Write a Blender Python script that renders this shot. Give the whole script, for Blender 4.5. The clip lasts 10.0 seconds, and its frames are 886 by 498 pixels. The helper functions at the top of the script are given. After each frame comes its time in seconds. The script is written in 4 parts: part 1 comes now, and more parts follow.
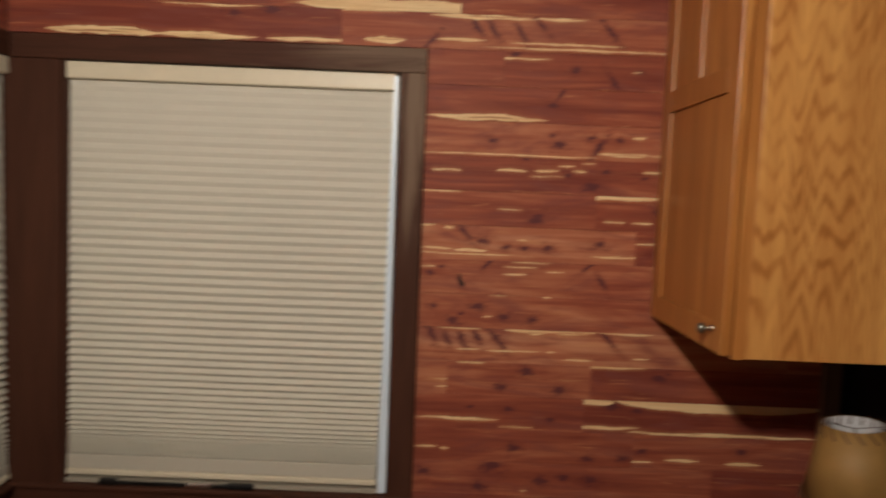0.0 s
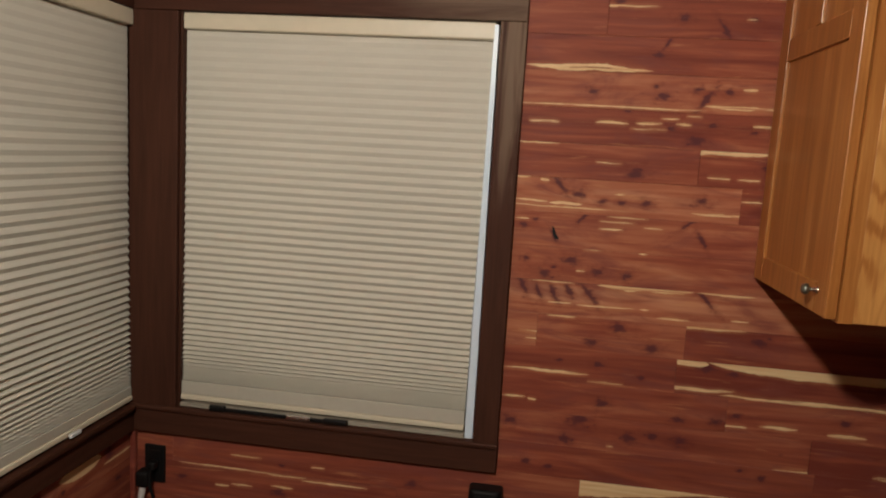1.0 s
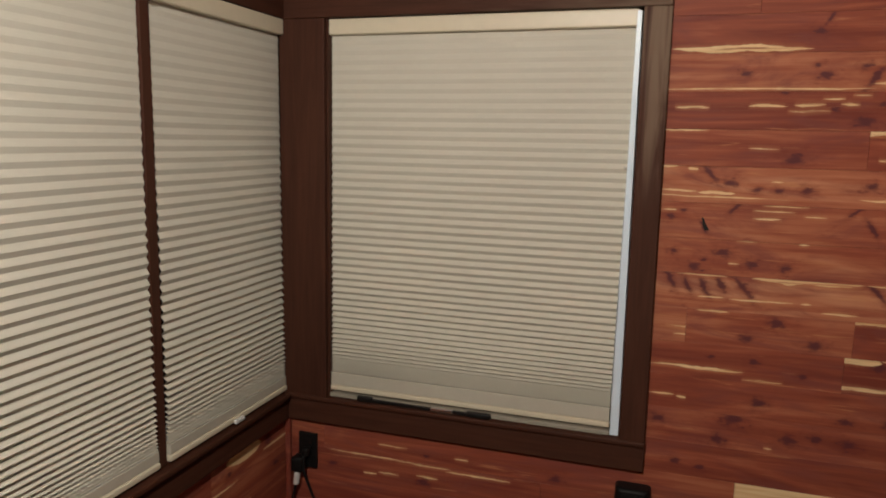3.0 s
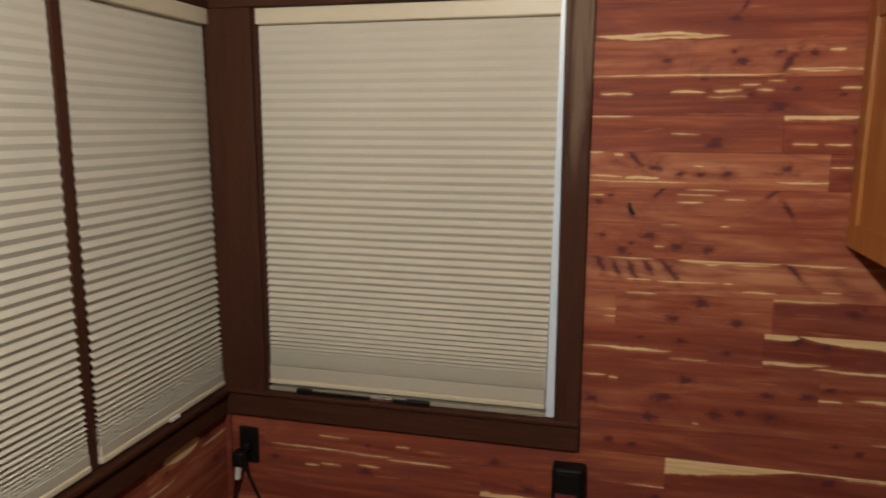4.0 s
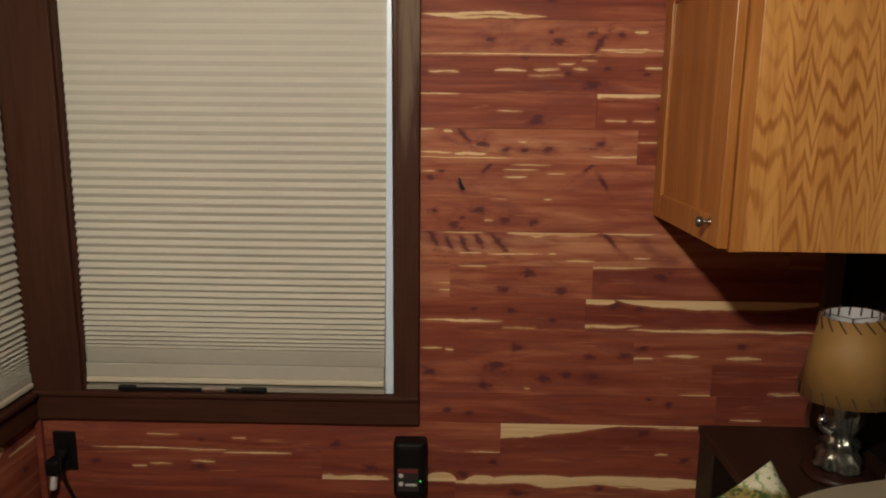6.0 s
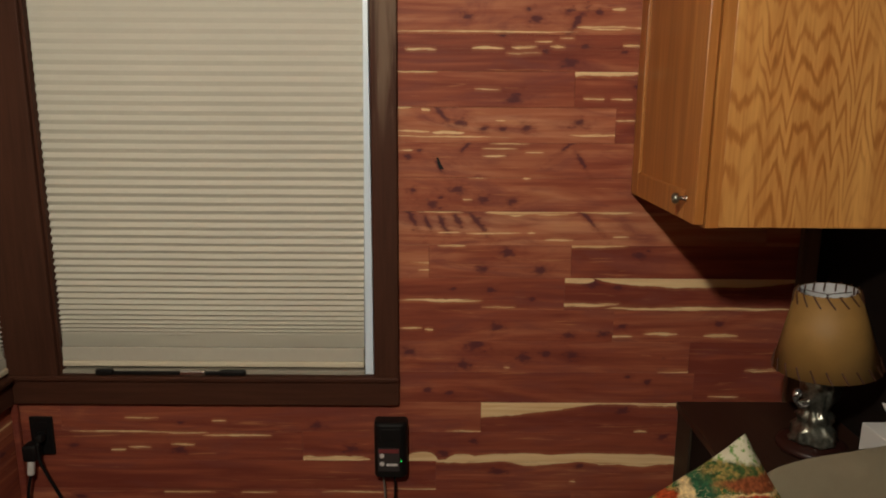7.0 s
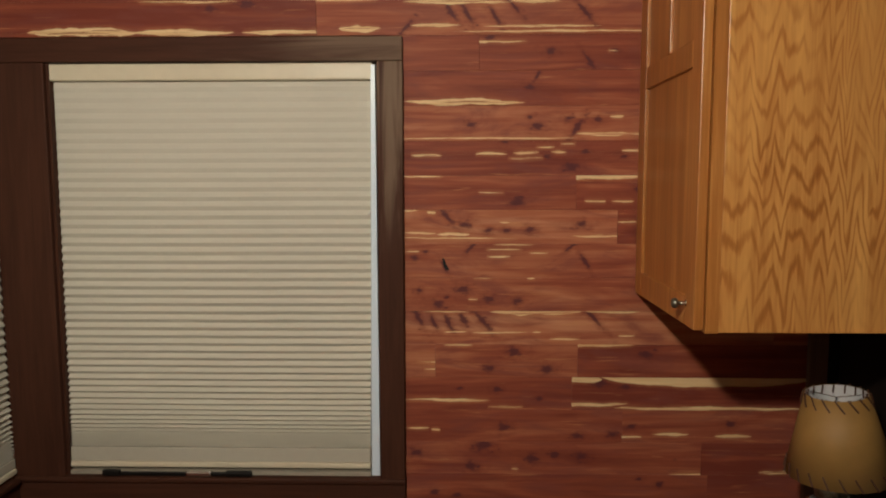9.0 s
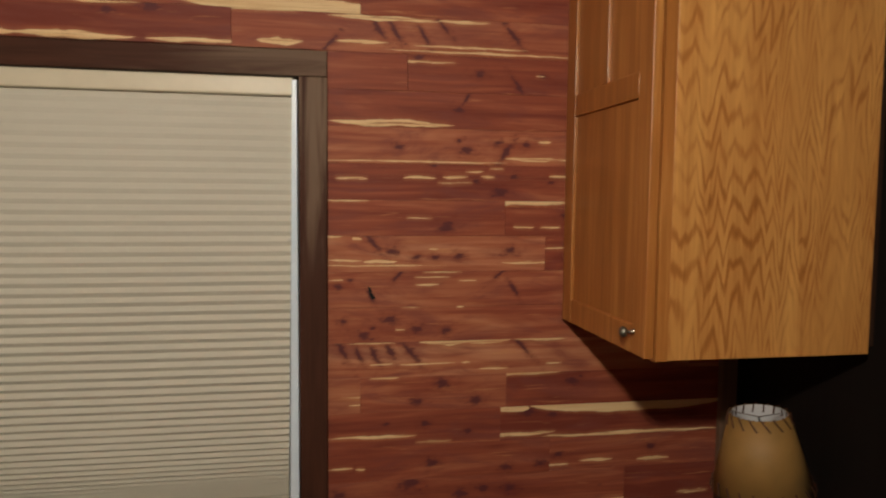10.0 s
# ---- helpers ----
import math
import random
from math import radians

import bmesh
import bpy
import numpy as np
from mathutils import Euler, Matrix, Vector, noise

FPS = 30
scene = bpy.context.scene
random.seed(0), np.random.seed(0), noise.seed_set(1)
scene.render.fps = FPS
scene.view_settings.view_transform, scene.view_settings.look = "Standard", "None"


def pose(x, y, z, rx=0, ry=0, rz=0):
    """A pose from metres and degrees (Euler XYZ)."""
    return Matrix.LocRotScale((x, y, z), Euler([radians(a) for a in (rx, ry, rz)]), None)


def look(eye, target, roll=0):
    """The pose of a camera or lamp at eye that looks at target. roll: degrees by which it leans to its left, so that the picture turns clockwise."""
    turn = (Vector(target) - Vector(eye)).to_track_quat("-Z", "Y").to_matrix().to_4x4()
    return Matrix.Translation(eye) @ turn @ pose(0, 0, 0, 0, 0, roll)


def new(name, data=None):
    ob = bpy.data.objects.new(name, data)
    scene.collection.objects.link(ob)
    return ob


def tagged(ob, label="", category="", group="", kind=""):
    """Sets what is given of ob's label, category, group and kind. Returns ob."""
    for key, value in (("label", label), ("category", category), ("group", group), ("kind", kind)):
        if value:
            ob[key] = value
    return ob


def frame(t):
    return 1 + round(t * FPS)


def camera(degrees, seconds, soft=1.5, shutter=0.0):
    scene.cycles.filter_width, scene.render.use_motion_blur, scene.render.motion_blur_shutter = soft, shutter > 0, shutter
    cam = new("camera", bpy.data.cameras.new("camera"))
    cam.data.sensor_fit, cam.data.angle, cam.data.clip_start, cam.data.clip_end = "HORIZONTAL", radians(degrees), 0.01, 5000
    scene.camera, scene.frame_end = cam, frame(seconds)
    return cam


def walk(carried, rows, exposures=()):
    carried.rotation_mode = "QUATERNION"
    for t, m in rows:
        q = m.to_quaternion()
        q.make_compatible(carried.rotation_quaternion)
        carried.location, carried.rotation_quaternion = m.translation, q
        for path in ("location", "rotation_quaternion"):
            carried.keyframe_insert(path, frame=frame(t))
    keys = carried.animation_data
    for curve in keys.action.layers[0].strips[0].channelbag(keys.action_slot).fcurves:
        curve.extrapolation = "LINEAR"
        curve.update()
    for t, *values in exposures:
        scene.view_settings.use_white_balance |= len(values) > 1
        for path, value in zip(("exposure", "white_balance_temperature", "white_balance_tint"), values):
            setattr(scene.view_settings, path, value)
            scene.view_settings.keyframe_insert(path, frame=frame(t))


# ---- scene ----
cam = camera(63.6, 10.0, 1.9, 0.4)
PATH = [
    (0, (-0.002, 0.178, 1.427), (-0.002, 2.172, 1.278), 2.3),
    (0.2, (0.025, 0.171, 1.426), (-0.188, 2.151, 1.236), 2.3),
    (0.5, (0.021, 0.152, 1.411), (-0.25, 2.123, 1.205), 3.1),
    (0.8, (0.037, 0.16, 1.389), (-0.234, 2.128, 1.161), 3.7),
    (1, (0.021, 0.166, 1.404), (-0.256, 2.128, 1.132), 3.4),
    (1.5, (0.02, 0.183, 1.404), (-0.326, 2.129, 1.099), 2.2),
    (2, (0.002, 0.178, 1.411), (-0.479, 2.089, 1.069), 1.2),
    (2.5, (-0.03, 0.156, 1.412), (-0.601, 2.048, 1.105), 1.1),
    (2.7, (-0.033, 0.152, 1.403), (-0.643, 2.034, 1.106), 1.2),
    (3.8, (0.02, 0.167, 1.42), (-0.537, 2.057, 1.076), 0.2),
    (4, (0.023, 0.164, 1.421), (-0.456, 2.075, 1.075), 0.2),
    (4.5, (0.023, 0.158, 1.408), (-0.283, 2.11, 1.097), 0.5),
    (5, (0.02, 0.159, 1.4), (-0.14, 2.125, 1.071), 0.7),
    (5.5, (0.031, 0.167, 1.396), (-0.058, 2.134, 1.048), 0.7),
    (6.8, (0.041, 0.178, 1.389), (0.052, 2.135, 0.975), 0.5),
    (7, (0.05, 0.178, 1.382), (0.058, 2.134, 0.962), 0.4),
    (7.5, (0.059, 0.177, 1.382), (0.067, 2.116, 0.892), 0.1),
    (8, (0.065, 0.179, 1.395), (0.07, 2.122, 0.921), 0.1),
    (8.5, (0.07, 0.165, 1.429), (0.061, 2.133, 1.073), 0.2),
    (8.7, (0.086, 0.161, 1.422), (0.046, 2.144, 1.16), 0.1),
    (9, (0.085, 0.159, 1.437), (0.038, 2.148, 1.238), -0.1),
    (9.5, (0.024, 0.204, 1.432), (0.107, 2.196, 1.28), 0.7),
    (9.8, (-0.074, 0.256, 1.443), (0.199, 2.23, 1.278), 0.9),
    (10, (-0.093, 0.258, 1.453), (0.265, 2.22, 1.305), 0.6),
]
LIGHT_METER = [(0, 0.0, 6450, 9), (1, 0.0, 6300, 8), (2.7, 0.03, 6200, 8), (4, 0.0, 6300, 7), (5.5, -0.03, 6450, 6), (7.5, -0.05, 6500, 3), (8.5, -0.05, 6500, 4), (9.4, -0.08, 6550, 5), (10, -0.15, 6600, 6)]
walk(cam, [(t, look(eye, target, roll)) for t, eye, target, roll in PATH], LIGHT_METER)

# ---- world and light ----
world = bpy.data.worlds.new("night")
scene.world = world
world.use_nodes = True
world.node_tree.nodes["Background"].inputs[0].default_value = (0.02, 0.03, 0.06, 1)
world.node_tree.nodes["Background"].inputs[1].default_value = 0.3
LAMP = (-0.27, 0.05, 2.085)
LAMP_COLOUR = (1.0, 0.89, 0.755)
LAMP_STRENGTH = 1100.0
scene.view_settings.exposure = 0.0

# ---- materials ----


def material(name, rough=0.5, metal=0.0, spec=0.5):
    m = bpy.data.materials.new(name)
    m.use_nodes = True
    b = m.node_tree.nodes["Principled BSDF"]
    b.inputs["Roughness"].default_value = rough
    b.inputs["Metallic"].default_value = metal
    b.inputs["Specular IOR Level"].default_value = spec
    return m, m.node_tree, b


class Nodes:
    """Short forms for node trees."""

    def __init__(self, tree):
        self.tree = tree

    def node(self, kind, **inputs):
        n = self.tree.nodes.new(kind)
        for key, value in inputs.items():
            self.put(n.inputs[int(key[1:]) if key[0] == "_" else key.replace("_", " ")], value)
        return n

    def put(self, socket, value):
        if isinstance(value, bpy.types.NodeSocket):
            self.tree.links.new(value, socket)
        else:
            socket.default_value = value

    def math(self, op, a, b=0.0, c=0.0, clamp=False):
        n = self.node("ShaderNodeMath", _0=a, _1=b, _2=c)
        n.operation, n.use_clamp = op, clamp
        return n.outputs[0]

    def coords(self, scale):
        tc = self.node("ShaderNodeTexCoord")
        info = self.node("ShaderNodeObjectInfo")
        shift = self.math("MULTIPLY", info.outputs["Random"], 37.0)
        mp = self.node("ShaderNodeMapping", Vector=tc.outputs["Object"], Scale=scale)
        self.tree.links.new(self.node("ShaderNodeCombineXYZ", X=shift, Y=shift, Z=shift).outputs[0], mp.inputs["Location"])
        return mp.outputs[0]

    def noise(self, vector, scale=1.0, detail=4.0, rough=0.55, distort=0.0):
        return self.node("ShaderNodeTexNoise", Vector=vector, Scale=scale, Detail=detail, Roughness=rough, Distortion=distort).outputs["Fac"]

    def ramp(self, fac, stops, mode="LINEAR"):
        n = self.node("ShaderNodeValToRGB", Fac=fac)
        n.color_ramp.interpolation = mode
        el = n.color_ramp.elements
        while len(el) < len(stops):
            el.new(0.5)
        for e, (p, c) in zip(el, stops):
            e.position, e.color = p, (*c, 1)
        return n.outputs["Color"]

    def mix(self, fac, a, b, mode="MIX"):
        n = self.node("ShaderNodeMix")
        n.data_type, n.blend_type = "RGBA", mode
        self.put(n.inputs[0], fac)
        self.put(n.inputs[6], (*a, 1) if isinstance(a, tuple) else a)
        self.put(n.inputs[7], (*b, 1) if isinstance(b, tuple) else b)
        return n.outputs[2]

    def smooth(self, x, lo, hi):
        n = self.node("ShaderNodeMapRange", Value=x, _1=lo, _2=hi)
        n.interpolation_type = "SMOOTHSTEP"
        return n.outputs[0]

    def bump(self, bsdf, height, strength, distance):
        b = self.node("ShaderNodeBump", Strength=strength, Distance=distance, Height=height)
        self.tree.links.new(b.outputs[0], bsdf.inputs["Normal"])


def group(name, ins, outs):
    g = bpy.data.node_groups.new(name, "ShaderNodeTree")
    for n in ins:
        g.interface.new_socket(n, in_out="INPUT", socket_type="NodeSocketVector" if n == "Place" else "NodeSocketFloat")
    for n in outs:
        g.interface.new_socket(n, in_out="OUTPUT", socket_type="NodeSocketFloat")
    k = Nodes(g)
    return g, k, k.node("NodeGroupInput"), k.node("NodeGroupOutput")


# a streak of sapwood along the board: its middle, half length, height and half thickness
SAP, k, gi, go = group("sapwood_streak", ["Place", "Thick", "U", "V", "Rag"], ["Mask", "Glow"])
sep = k.node("ShaderNodeSeparateXYZ", _0=gi.outputs["Place"])
du = k.math("DIVIDE", k.math("SUBTRACT", gi.outputs["U"], sep.outputs[0]), k.math("MAXIMUM", sep.outputs[1], 1e-4))
blunt = k.math("ADD", 1.3, k.math("MULTIPLY", k.math("FRACT", k.math("MULTIPLY", sep.outputs[0], 57.3)), 3.2))
body = k.math("SUBTRACT", 1.0, k.math("POWER", k.math("ABSOLUTE", du), blunt), clamp=True)
broad = k.smooth(gi.outputs["Thick"], 0.008, 0.022)
wave = k.noise(k.node("ShaderNodeCombineXYZ", X=gi.outputs["U"], Y=k.math("MULTIPLY", sep.outputs[0], 3.0)).outputs[0], 17.0, 3.0, 0.6)
thin = k.math("ADD", 0.15, k.math("MULTIPLY", wave, 1.6))
full = k.math("ADD", 0.72, k.math("MULTIPLY", wave, 0.5))
span = k.math("ADD", k.math("MULTIPLY", thin, k.math("SUBTRACT", 1.0, broad)), k.math("MULTIPLY", full, broad))
body = k.math("MULTIPLY", body, span)
drift = k.noise(k.node("ShaderNodeCombineXYZ", X=gi.outputs["U"], Y=k.math("MULTIPLY", sep.outputs[0], 7.0)).outputs[0], 11.0, 2.0)
drift = k.math("MULTIPLY", k.math("MULTIPLY", k.math("SUBTRACT", drift, 0.5), k.math("SUBTRACT", 1.0, broad)), k.math("MULTIPLY", gi.outputs["Thick"], 2.4))
off = k.math("SUBTRACT", k.math("SUBTRACT", gi.outputs["V"], sep.outputs[2]), drift)
edge = k.math("SUBTRACT", k.math("MULTIPLY", body, gi.outputs["Thick"]), k.math("ABSOLUTE", off))
edge = k.math("ADD", edge, k.math("MULTIPLY", k.math("MULTIPLY", gi.outputs["Rag"], body), k.math("MINIMUM", 0.007, k.math("MULTIPLY", gi.outputs["Thick"], 2.2))))
split = k.noise(k.node("ShaderNodeCombineXYZ", X=k.math("MULTIPLY", gi.outputs["U"], 7.0), Y=k.math("MULTIPLY", gi.outputs["V"], 330.0), Z=sep.outputs[0]).outputs[0], 1.0, 2.0)
split = k.math("MULTIPLY", k.smooth(split, 0.53, 0.62), k.math("SUBTRACT", 0.85, k.math("MULTIPLY", broad, 0.85)))
k.put(go.inputs[0], k.math("MULTIPLY", k.smooth(edge, -0.0003, 0.0009), k.math("SUBTRACT", 1.0, split)))
k.put(go.inputs[1], k.math("MULTIPLY", k.smooth(edge, -0.010, 0.002), k.smooth(body, 0.0, 0.3)))

# a knot: its middle, radius and lean
KNOT, k, gi, go = group("knot", ["Place", "Lean", "U", "V", "Rag"], ["Mask", "Halo"])
sep = k.node("ShaderNodeSeparateXYZ", _0=gi.outputs["Place"])
dv = k.math("SUBTRACT", gi.outputs["V"], sep.outputs[1])
du = k.math("ADD", k.math("SUBTRACT", gi.outputs["U"], sep.outputs[0]), k.math("MULTIPLY", dv, gi.outputs["Lean"]))
slant = k.math("MULTIPLY", k.math("ABSOLUTE", gi.outputs["Lean"]), 2.0, clamp=True)
r = k.math("MAXIMUM", sep.outputs[2], 1e-5)
rx = k.math("MULTIPLY", r, k.math("SUBTRACT", 1.35, k.math("MULTIPLY", slant, 0.8)))
rv = k.math("MULTIPLY", r, k.math("ADD", 0.8, k.math("MULTIPLY", slant, 1.0)))
a2 = k.math("POWER", k.math("ABSOLUTE", k.math("DIVIDE", du, rx)), 2.0)
b2 = k.math("POWER", k.math("ABSOLUTE", k.math("DIVIDE", dv, rv)), 2.0)
d = k.math("MULTIPLY", k.math("SQRT", k.math("ADD", a2, b2)), k.math("ADD", 1.0, k.math("MULTIPLY", gi.outputs["Rag"], 2.6)))
there = k.smooth(sep.outputs[2], 0.0005, 0.002)
k.put(go.inputs[0], k.math("MULTIPLY", k.smooth(d, 1.5, 0.35), there))
k.put(go.inputs[1], k.math("MULTIPLY", k.smooth(d, 3.4, 0.6), there))

STREAKS, KNOTS = 8, 6


def cedar():
    m, tree, b = material("red_cedar", 0.55, 0, 0.22)
    k = Nodes(tree)
    tc = k.node("ShaderNodeTexCoord")
    sep = k.node("ShaderNodeSeparateXYZ", _0=tc.outputs["Object"])
    grain_at = k.coords((3.0, 3.0, 95.0))
    broad_at = k.coords((2.2, 2.2, 22.0))
    grain = k.noise(grain_at, 1.0, 5.0, 0.6, 0.6)
    broad = k.noise(broad_at, 1.0, 3.0, 0.5, 1.2)
    warp = k.math("MULTIPLY", k.math("SUBTRACT", k.noise(k.coords((34, 34, 60)), 1.0, 3.0), 0.5), 0.007)
    warp_v = k.math("MULTIPLY", k.math("SUBTRACT", k.noise(k.coords((9, 9, 30)), 1.0, 2.0), 0.5), 0.005)
    u = k.math("ADD", sep.outputs[0], warp)
    v = k.math("ADD", sep.outputs[2], warp_v)
    rag = k.math("SUBTRACT", k.noise(k.coords((30, 30, 240)), 1.0, 4.0, 0.6, 0.5), 0.48)
    knot_rag = k.math("SUBTRACT", k.noise(k.coords((55, 55, 110)), 1.0, 3.0), 0.5)
    sap = dark = halo = warm = 0.0
    for i in range(STREAKS):
        at = k.node("ShaderNodeAttribute")
        at.attribute_type, at.attribute_name = "OBJECT", "sap%d" % i
        g = k.node("ShaderNodeGroup")
        g.node_tree = SAP
        for key, val in (("Place", at.outputs["Vector"]), ("Thick", at.outputs["Alpha"]), ("U", u), ("V", v), ("Rag", rag)):
            k.put(g.inputs[key], val)
        sap = k.math("MAXIMUM", sap, g.outputs[0])
        warm = k.math("MAXIMUM", warm, g.outputs[1])
    for i in range(KNOTS):
        at = k.node("ShaderNodeAttribute")
        at.attribute_type, at.attribute_name = "OBJECT", "knot%d" % i
        g = k.node("ShaderNodeGroup")
        g.node_tree = KNOT
        for key, val in (("Place", at.outputs["Vector"]), ("Lean", at.outputs["Alpha"]), ("U", u), ("V", v), ("Rag", knot_rag)):
            k.put(g.inputs[key], val)
        dark = k.math("MAXIMUM", dark, g.outputs[0])
        halo = k.math("MAXIMUM", halo, g.outputs[1])
    tone = k.node("ShaderNodeAttribute")
    tone.attribute_type, tone.attribute_name = "OBJECT", "tone"
    info = k.node("ShaderNodeObjectInfo")
    shade = k.math("ADD", k.math("MULTIPLY", tone.outputs["Fac"], 0.62), k.math("MULTIPLY", k.math("SUBTRACT", broad, 0.5), 1.15))
    shade = k.math("ADD", shade, k.math("MULTIPLY", k.math("SUBTRACT", grain, 0.5), 0.6))
    shade = k.math("ADD", shade, k.math("MULTIPLY", info.outputs["Random"], 0.12), clamp=True)
    heart = k.ramp(shade, [(0.0, (0.180, 0.039, 0.024)), (0.3, (0.28, 0.072, 0.038)), (0.6, (0.42, 0.147, 0.076)), (1.0, (0.59, 0.29, 0.16))])
    plum = k.smooth(k.noise(k.coords((3.5, 3.5, 16)), 1.0, 4.0, 0.6, 1.5), 0.44, 0.70)
    heart = k.mix(k.math("MULTIPLY", plum, 0.7), heart, (0.20, 0.055, 0.044))
    pale = k.smooth(k.noise(k.coords((4.5, 4.5, 75)), 1.0, 4.0, 0.6, 1.0), 0.60, 0.74)
    heart = k.mix(k.math("MULTIPLY", pale, 0.5), heart, (0.55, 0.25, 0.11))
    heart = k.mix(k.math("MULTIPLY", warm, 0.35), heart, (0.52, 0.23, 0.105))
    vor = k.node("ShaderNodeTexVoronoi", Vector=k.coords((7.0, 7.0, 11.0)), Scale=1.0)
    pick = k.math("GREATER_THAN", k.node("ShaderNodeSeparateColor", _0=vor.outputs["Color"]).outputs[0], 0.86)
    pin = k.math("MULTIPLY", pick, k.smooth(vor.outputs["Distance"], 0.075, 0.02))
    dark = k.math("MAXIMUM", dark, k.math("MULTIPLY", pin, 0.5))
    heart = k.mix(k.math("MULTIPLY", halo, 0.38), heart, (0.17, 0.035, 0.022))
    heart = k.mix(k.math("MULTIPLY", dark, 0.85), heart, (0.088, 0.023, 0.030))
    cream = k.ramp(grain, [(0.25, (0.64, 0.39, 0.18)), (0.6, (0.80, 0.60, 0.34))])
    k.put(b.inputs["Base Color"], k.mix(sap, heart, cream))
    k.put(b.inputs["Roughness"], k.math("ADD", 0.50, k.math("MULTIPLY", grain, 0.2)))
    k.bump(b, k.math("ADD", grain, k.math("MULTIPLY", dark, -0.4)), 0.25, 0.0008)
    return m


def wood(name, stops, rough, stretch=(60, 60, 3.0), spec=0.5, bump=0.2):
    """Plain stained wood with its grain along z (or along the axis of the smallest stretch)."""
    m, tree, b = material(name, rough, 0, spec)
    k = Nodes(tree)
    fine = k.noise(k.coords(stretch), 1.0, 5.0, 0.6, 0.4)
    broad = k.noise(k.coords(tuple(s * 0.12 for s in stretch)), 1.0, 3.0, 0.5, 0.8)
    f = k.math("ADD", k.math("MULTIPLY", fine, 0.55), k.math("MULTIPLY", broad, 0.55), clamp=True)
    k.put(b.inputs["Base Color"], k.ramp(f, stops))
    k.put(b.inputs["Roughness"], k.math("ADD", rough - 0.08, k.math("MULTIPLY", broad, 0.2)))
    k.bump(b, fine, bump, 0.0006)
    return m


def oak(name, panel):
    """Honey oak; a veneer panel shows pointed cathedral figure, solid strips show straight grain."""
    m, tree, b = material(name, 0.33, 0, 0.5)
    k = Nodes(tree)
    pores = k.noise(k.coords((170, 170, 7)), 1.0, 4.0, 0.65)
    broad = k.noise(k.coords((22, 22, 2.2)), 1.0, 4.0, 0.6)
    if panel:
        sep = k.node("ShaderNodeSeparateXYZ", _0=k.node("ShaderNodeTexCoord").outputs["Object"])
        across = k.math("ADD", sep.outputs[0], sep.outputs[1])
        wander = k.noise(k.coords((5.5, 5.5, 1.2)), 1.0, 3.0, 0.6)
        jag = k.math("PINGPONG", k.math("ADD", k.math("MULTIPLY", across, 46.0), k.math("MULTIPLY", wander, 9.0)), 1.0)
        amp = k.math("MULTIPLY", k.smooth(k.noise(k.coords((7.0, 7.0, 1.6)), 1.0, 2.0), 0.30, 0.62), 1.7)
        amp = k.math("ADD", amp, 0.5)
        slow = k.math("MULTIPLY", k.noise(k.coords((5.0, 5.0, 1.0)), 1.0, 1.0), 4.0)
        f = k.math("ADD", k.math("MULTIPLY", sep.outputs[2], 15.0), k.math("ADD", k.math("ADD", k.math("MULTIPLY", jag, amp), slow), k.math("MULTIPLY", k.noise(k.coords((95, 95, 9)), 1.0, 4.0, 0.65), 0.7)))
        line = k.smooth(k.math("PINGPONG", f, 0.5), 0.30, 0.02)
        patch = k.smooth(k.noise(k.coords((11.0, 11.0, 5.0)), 1.0, 3.0), 0.36, 0.64)
        band = k.math("SUBTRACT", 0.95, k.math("MULTIPLY", line, k.math("ADD", 0.2, k.math("MULTIPLY", patch, 0.75))))
    else:
        band = k.noise(k.coords((80, 80, 2.5)), 1.0, 4.0, 0.6, 0.3)
    streak = k.noise(k.coords((34, 34, 1.6)), 1.0, 5.0, 0.65, 0.6)
    f = k.math("ADD", k.math("MULTIPLY", band, 0.27 if panel else 0.40), k.math("ADD", k.math("ADD", k.math("MULTIPLY", broad, 0.35), k.math("MULTIPLY", streak, 0.58)), k.math("MULTIPLY", pores, 0.34)))
    # solid oak is darker than veneer, partly painting in the door's shaded side
    f = k.math("SUBTRACT", f, 0.06 if panel else 0.25)
    stops = [(0.25, (0.19, 0.064, 0.013)), (0.6, (0.380, 0.146, 0.034)), (1.0, (0.66, 0.34, 0.10))]
    k.put(b.inputs["Base Color"], k.ramp(f, stops))
    k.put(b.inputs["Roughness"], k.math("ADD", 0.26, k.math("MULTIPLY", pores, 0.2)))
    k.bump(b, k.math("ADD", pores, k.math("MULTIPLY", band, 0.5)), 0.18, 0.0005)
    return m


def plain(name, colour, rough=0.5, metal=0.0, spec=0.5, vary=0.12, scale=40.0, bump=0.1):
    m, tree, b = material(name, rough, metal, spec)
    k = Nodes(tree)
    fine = k.noise(k.coords((scale, scale, scale)), 1.0, 4.0)
    broad = k.noise(k.coords((scale * 0.1,) * 3), 1.0, 3.0)
    f = k.math("ADD", k.math("MULTIPLY", fine, 0.5), k.math("MULTIPLY", broad, 0.5))
    lo, hi = tuple(c * (1 - vary) for c in colour), tuple(min(c * (1 + vary), 1) for c in colour)
    k.put(b.inputs["Base Color"], k.ramp(f, [(0.3, lo), (0.7, hi)]))
    k.put(b.inputs["Roughness"], k.math("ADD", rough - 0.06, k.math("MULTIPLY", fine, 0.12)))
    k.bump(b, fine, bump, 0.0005)
    return m


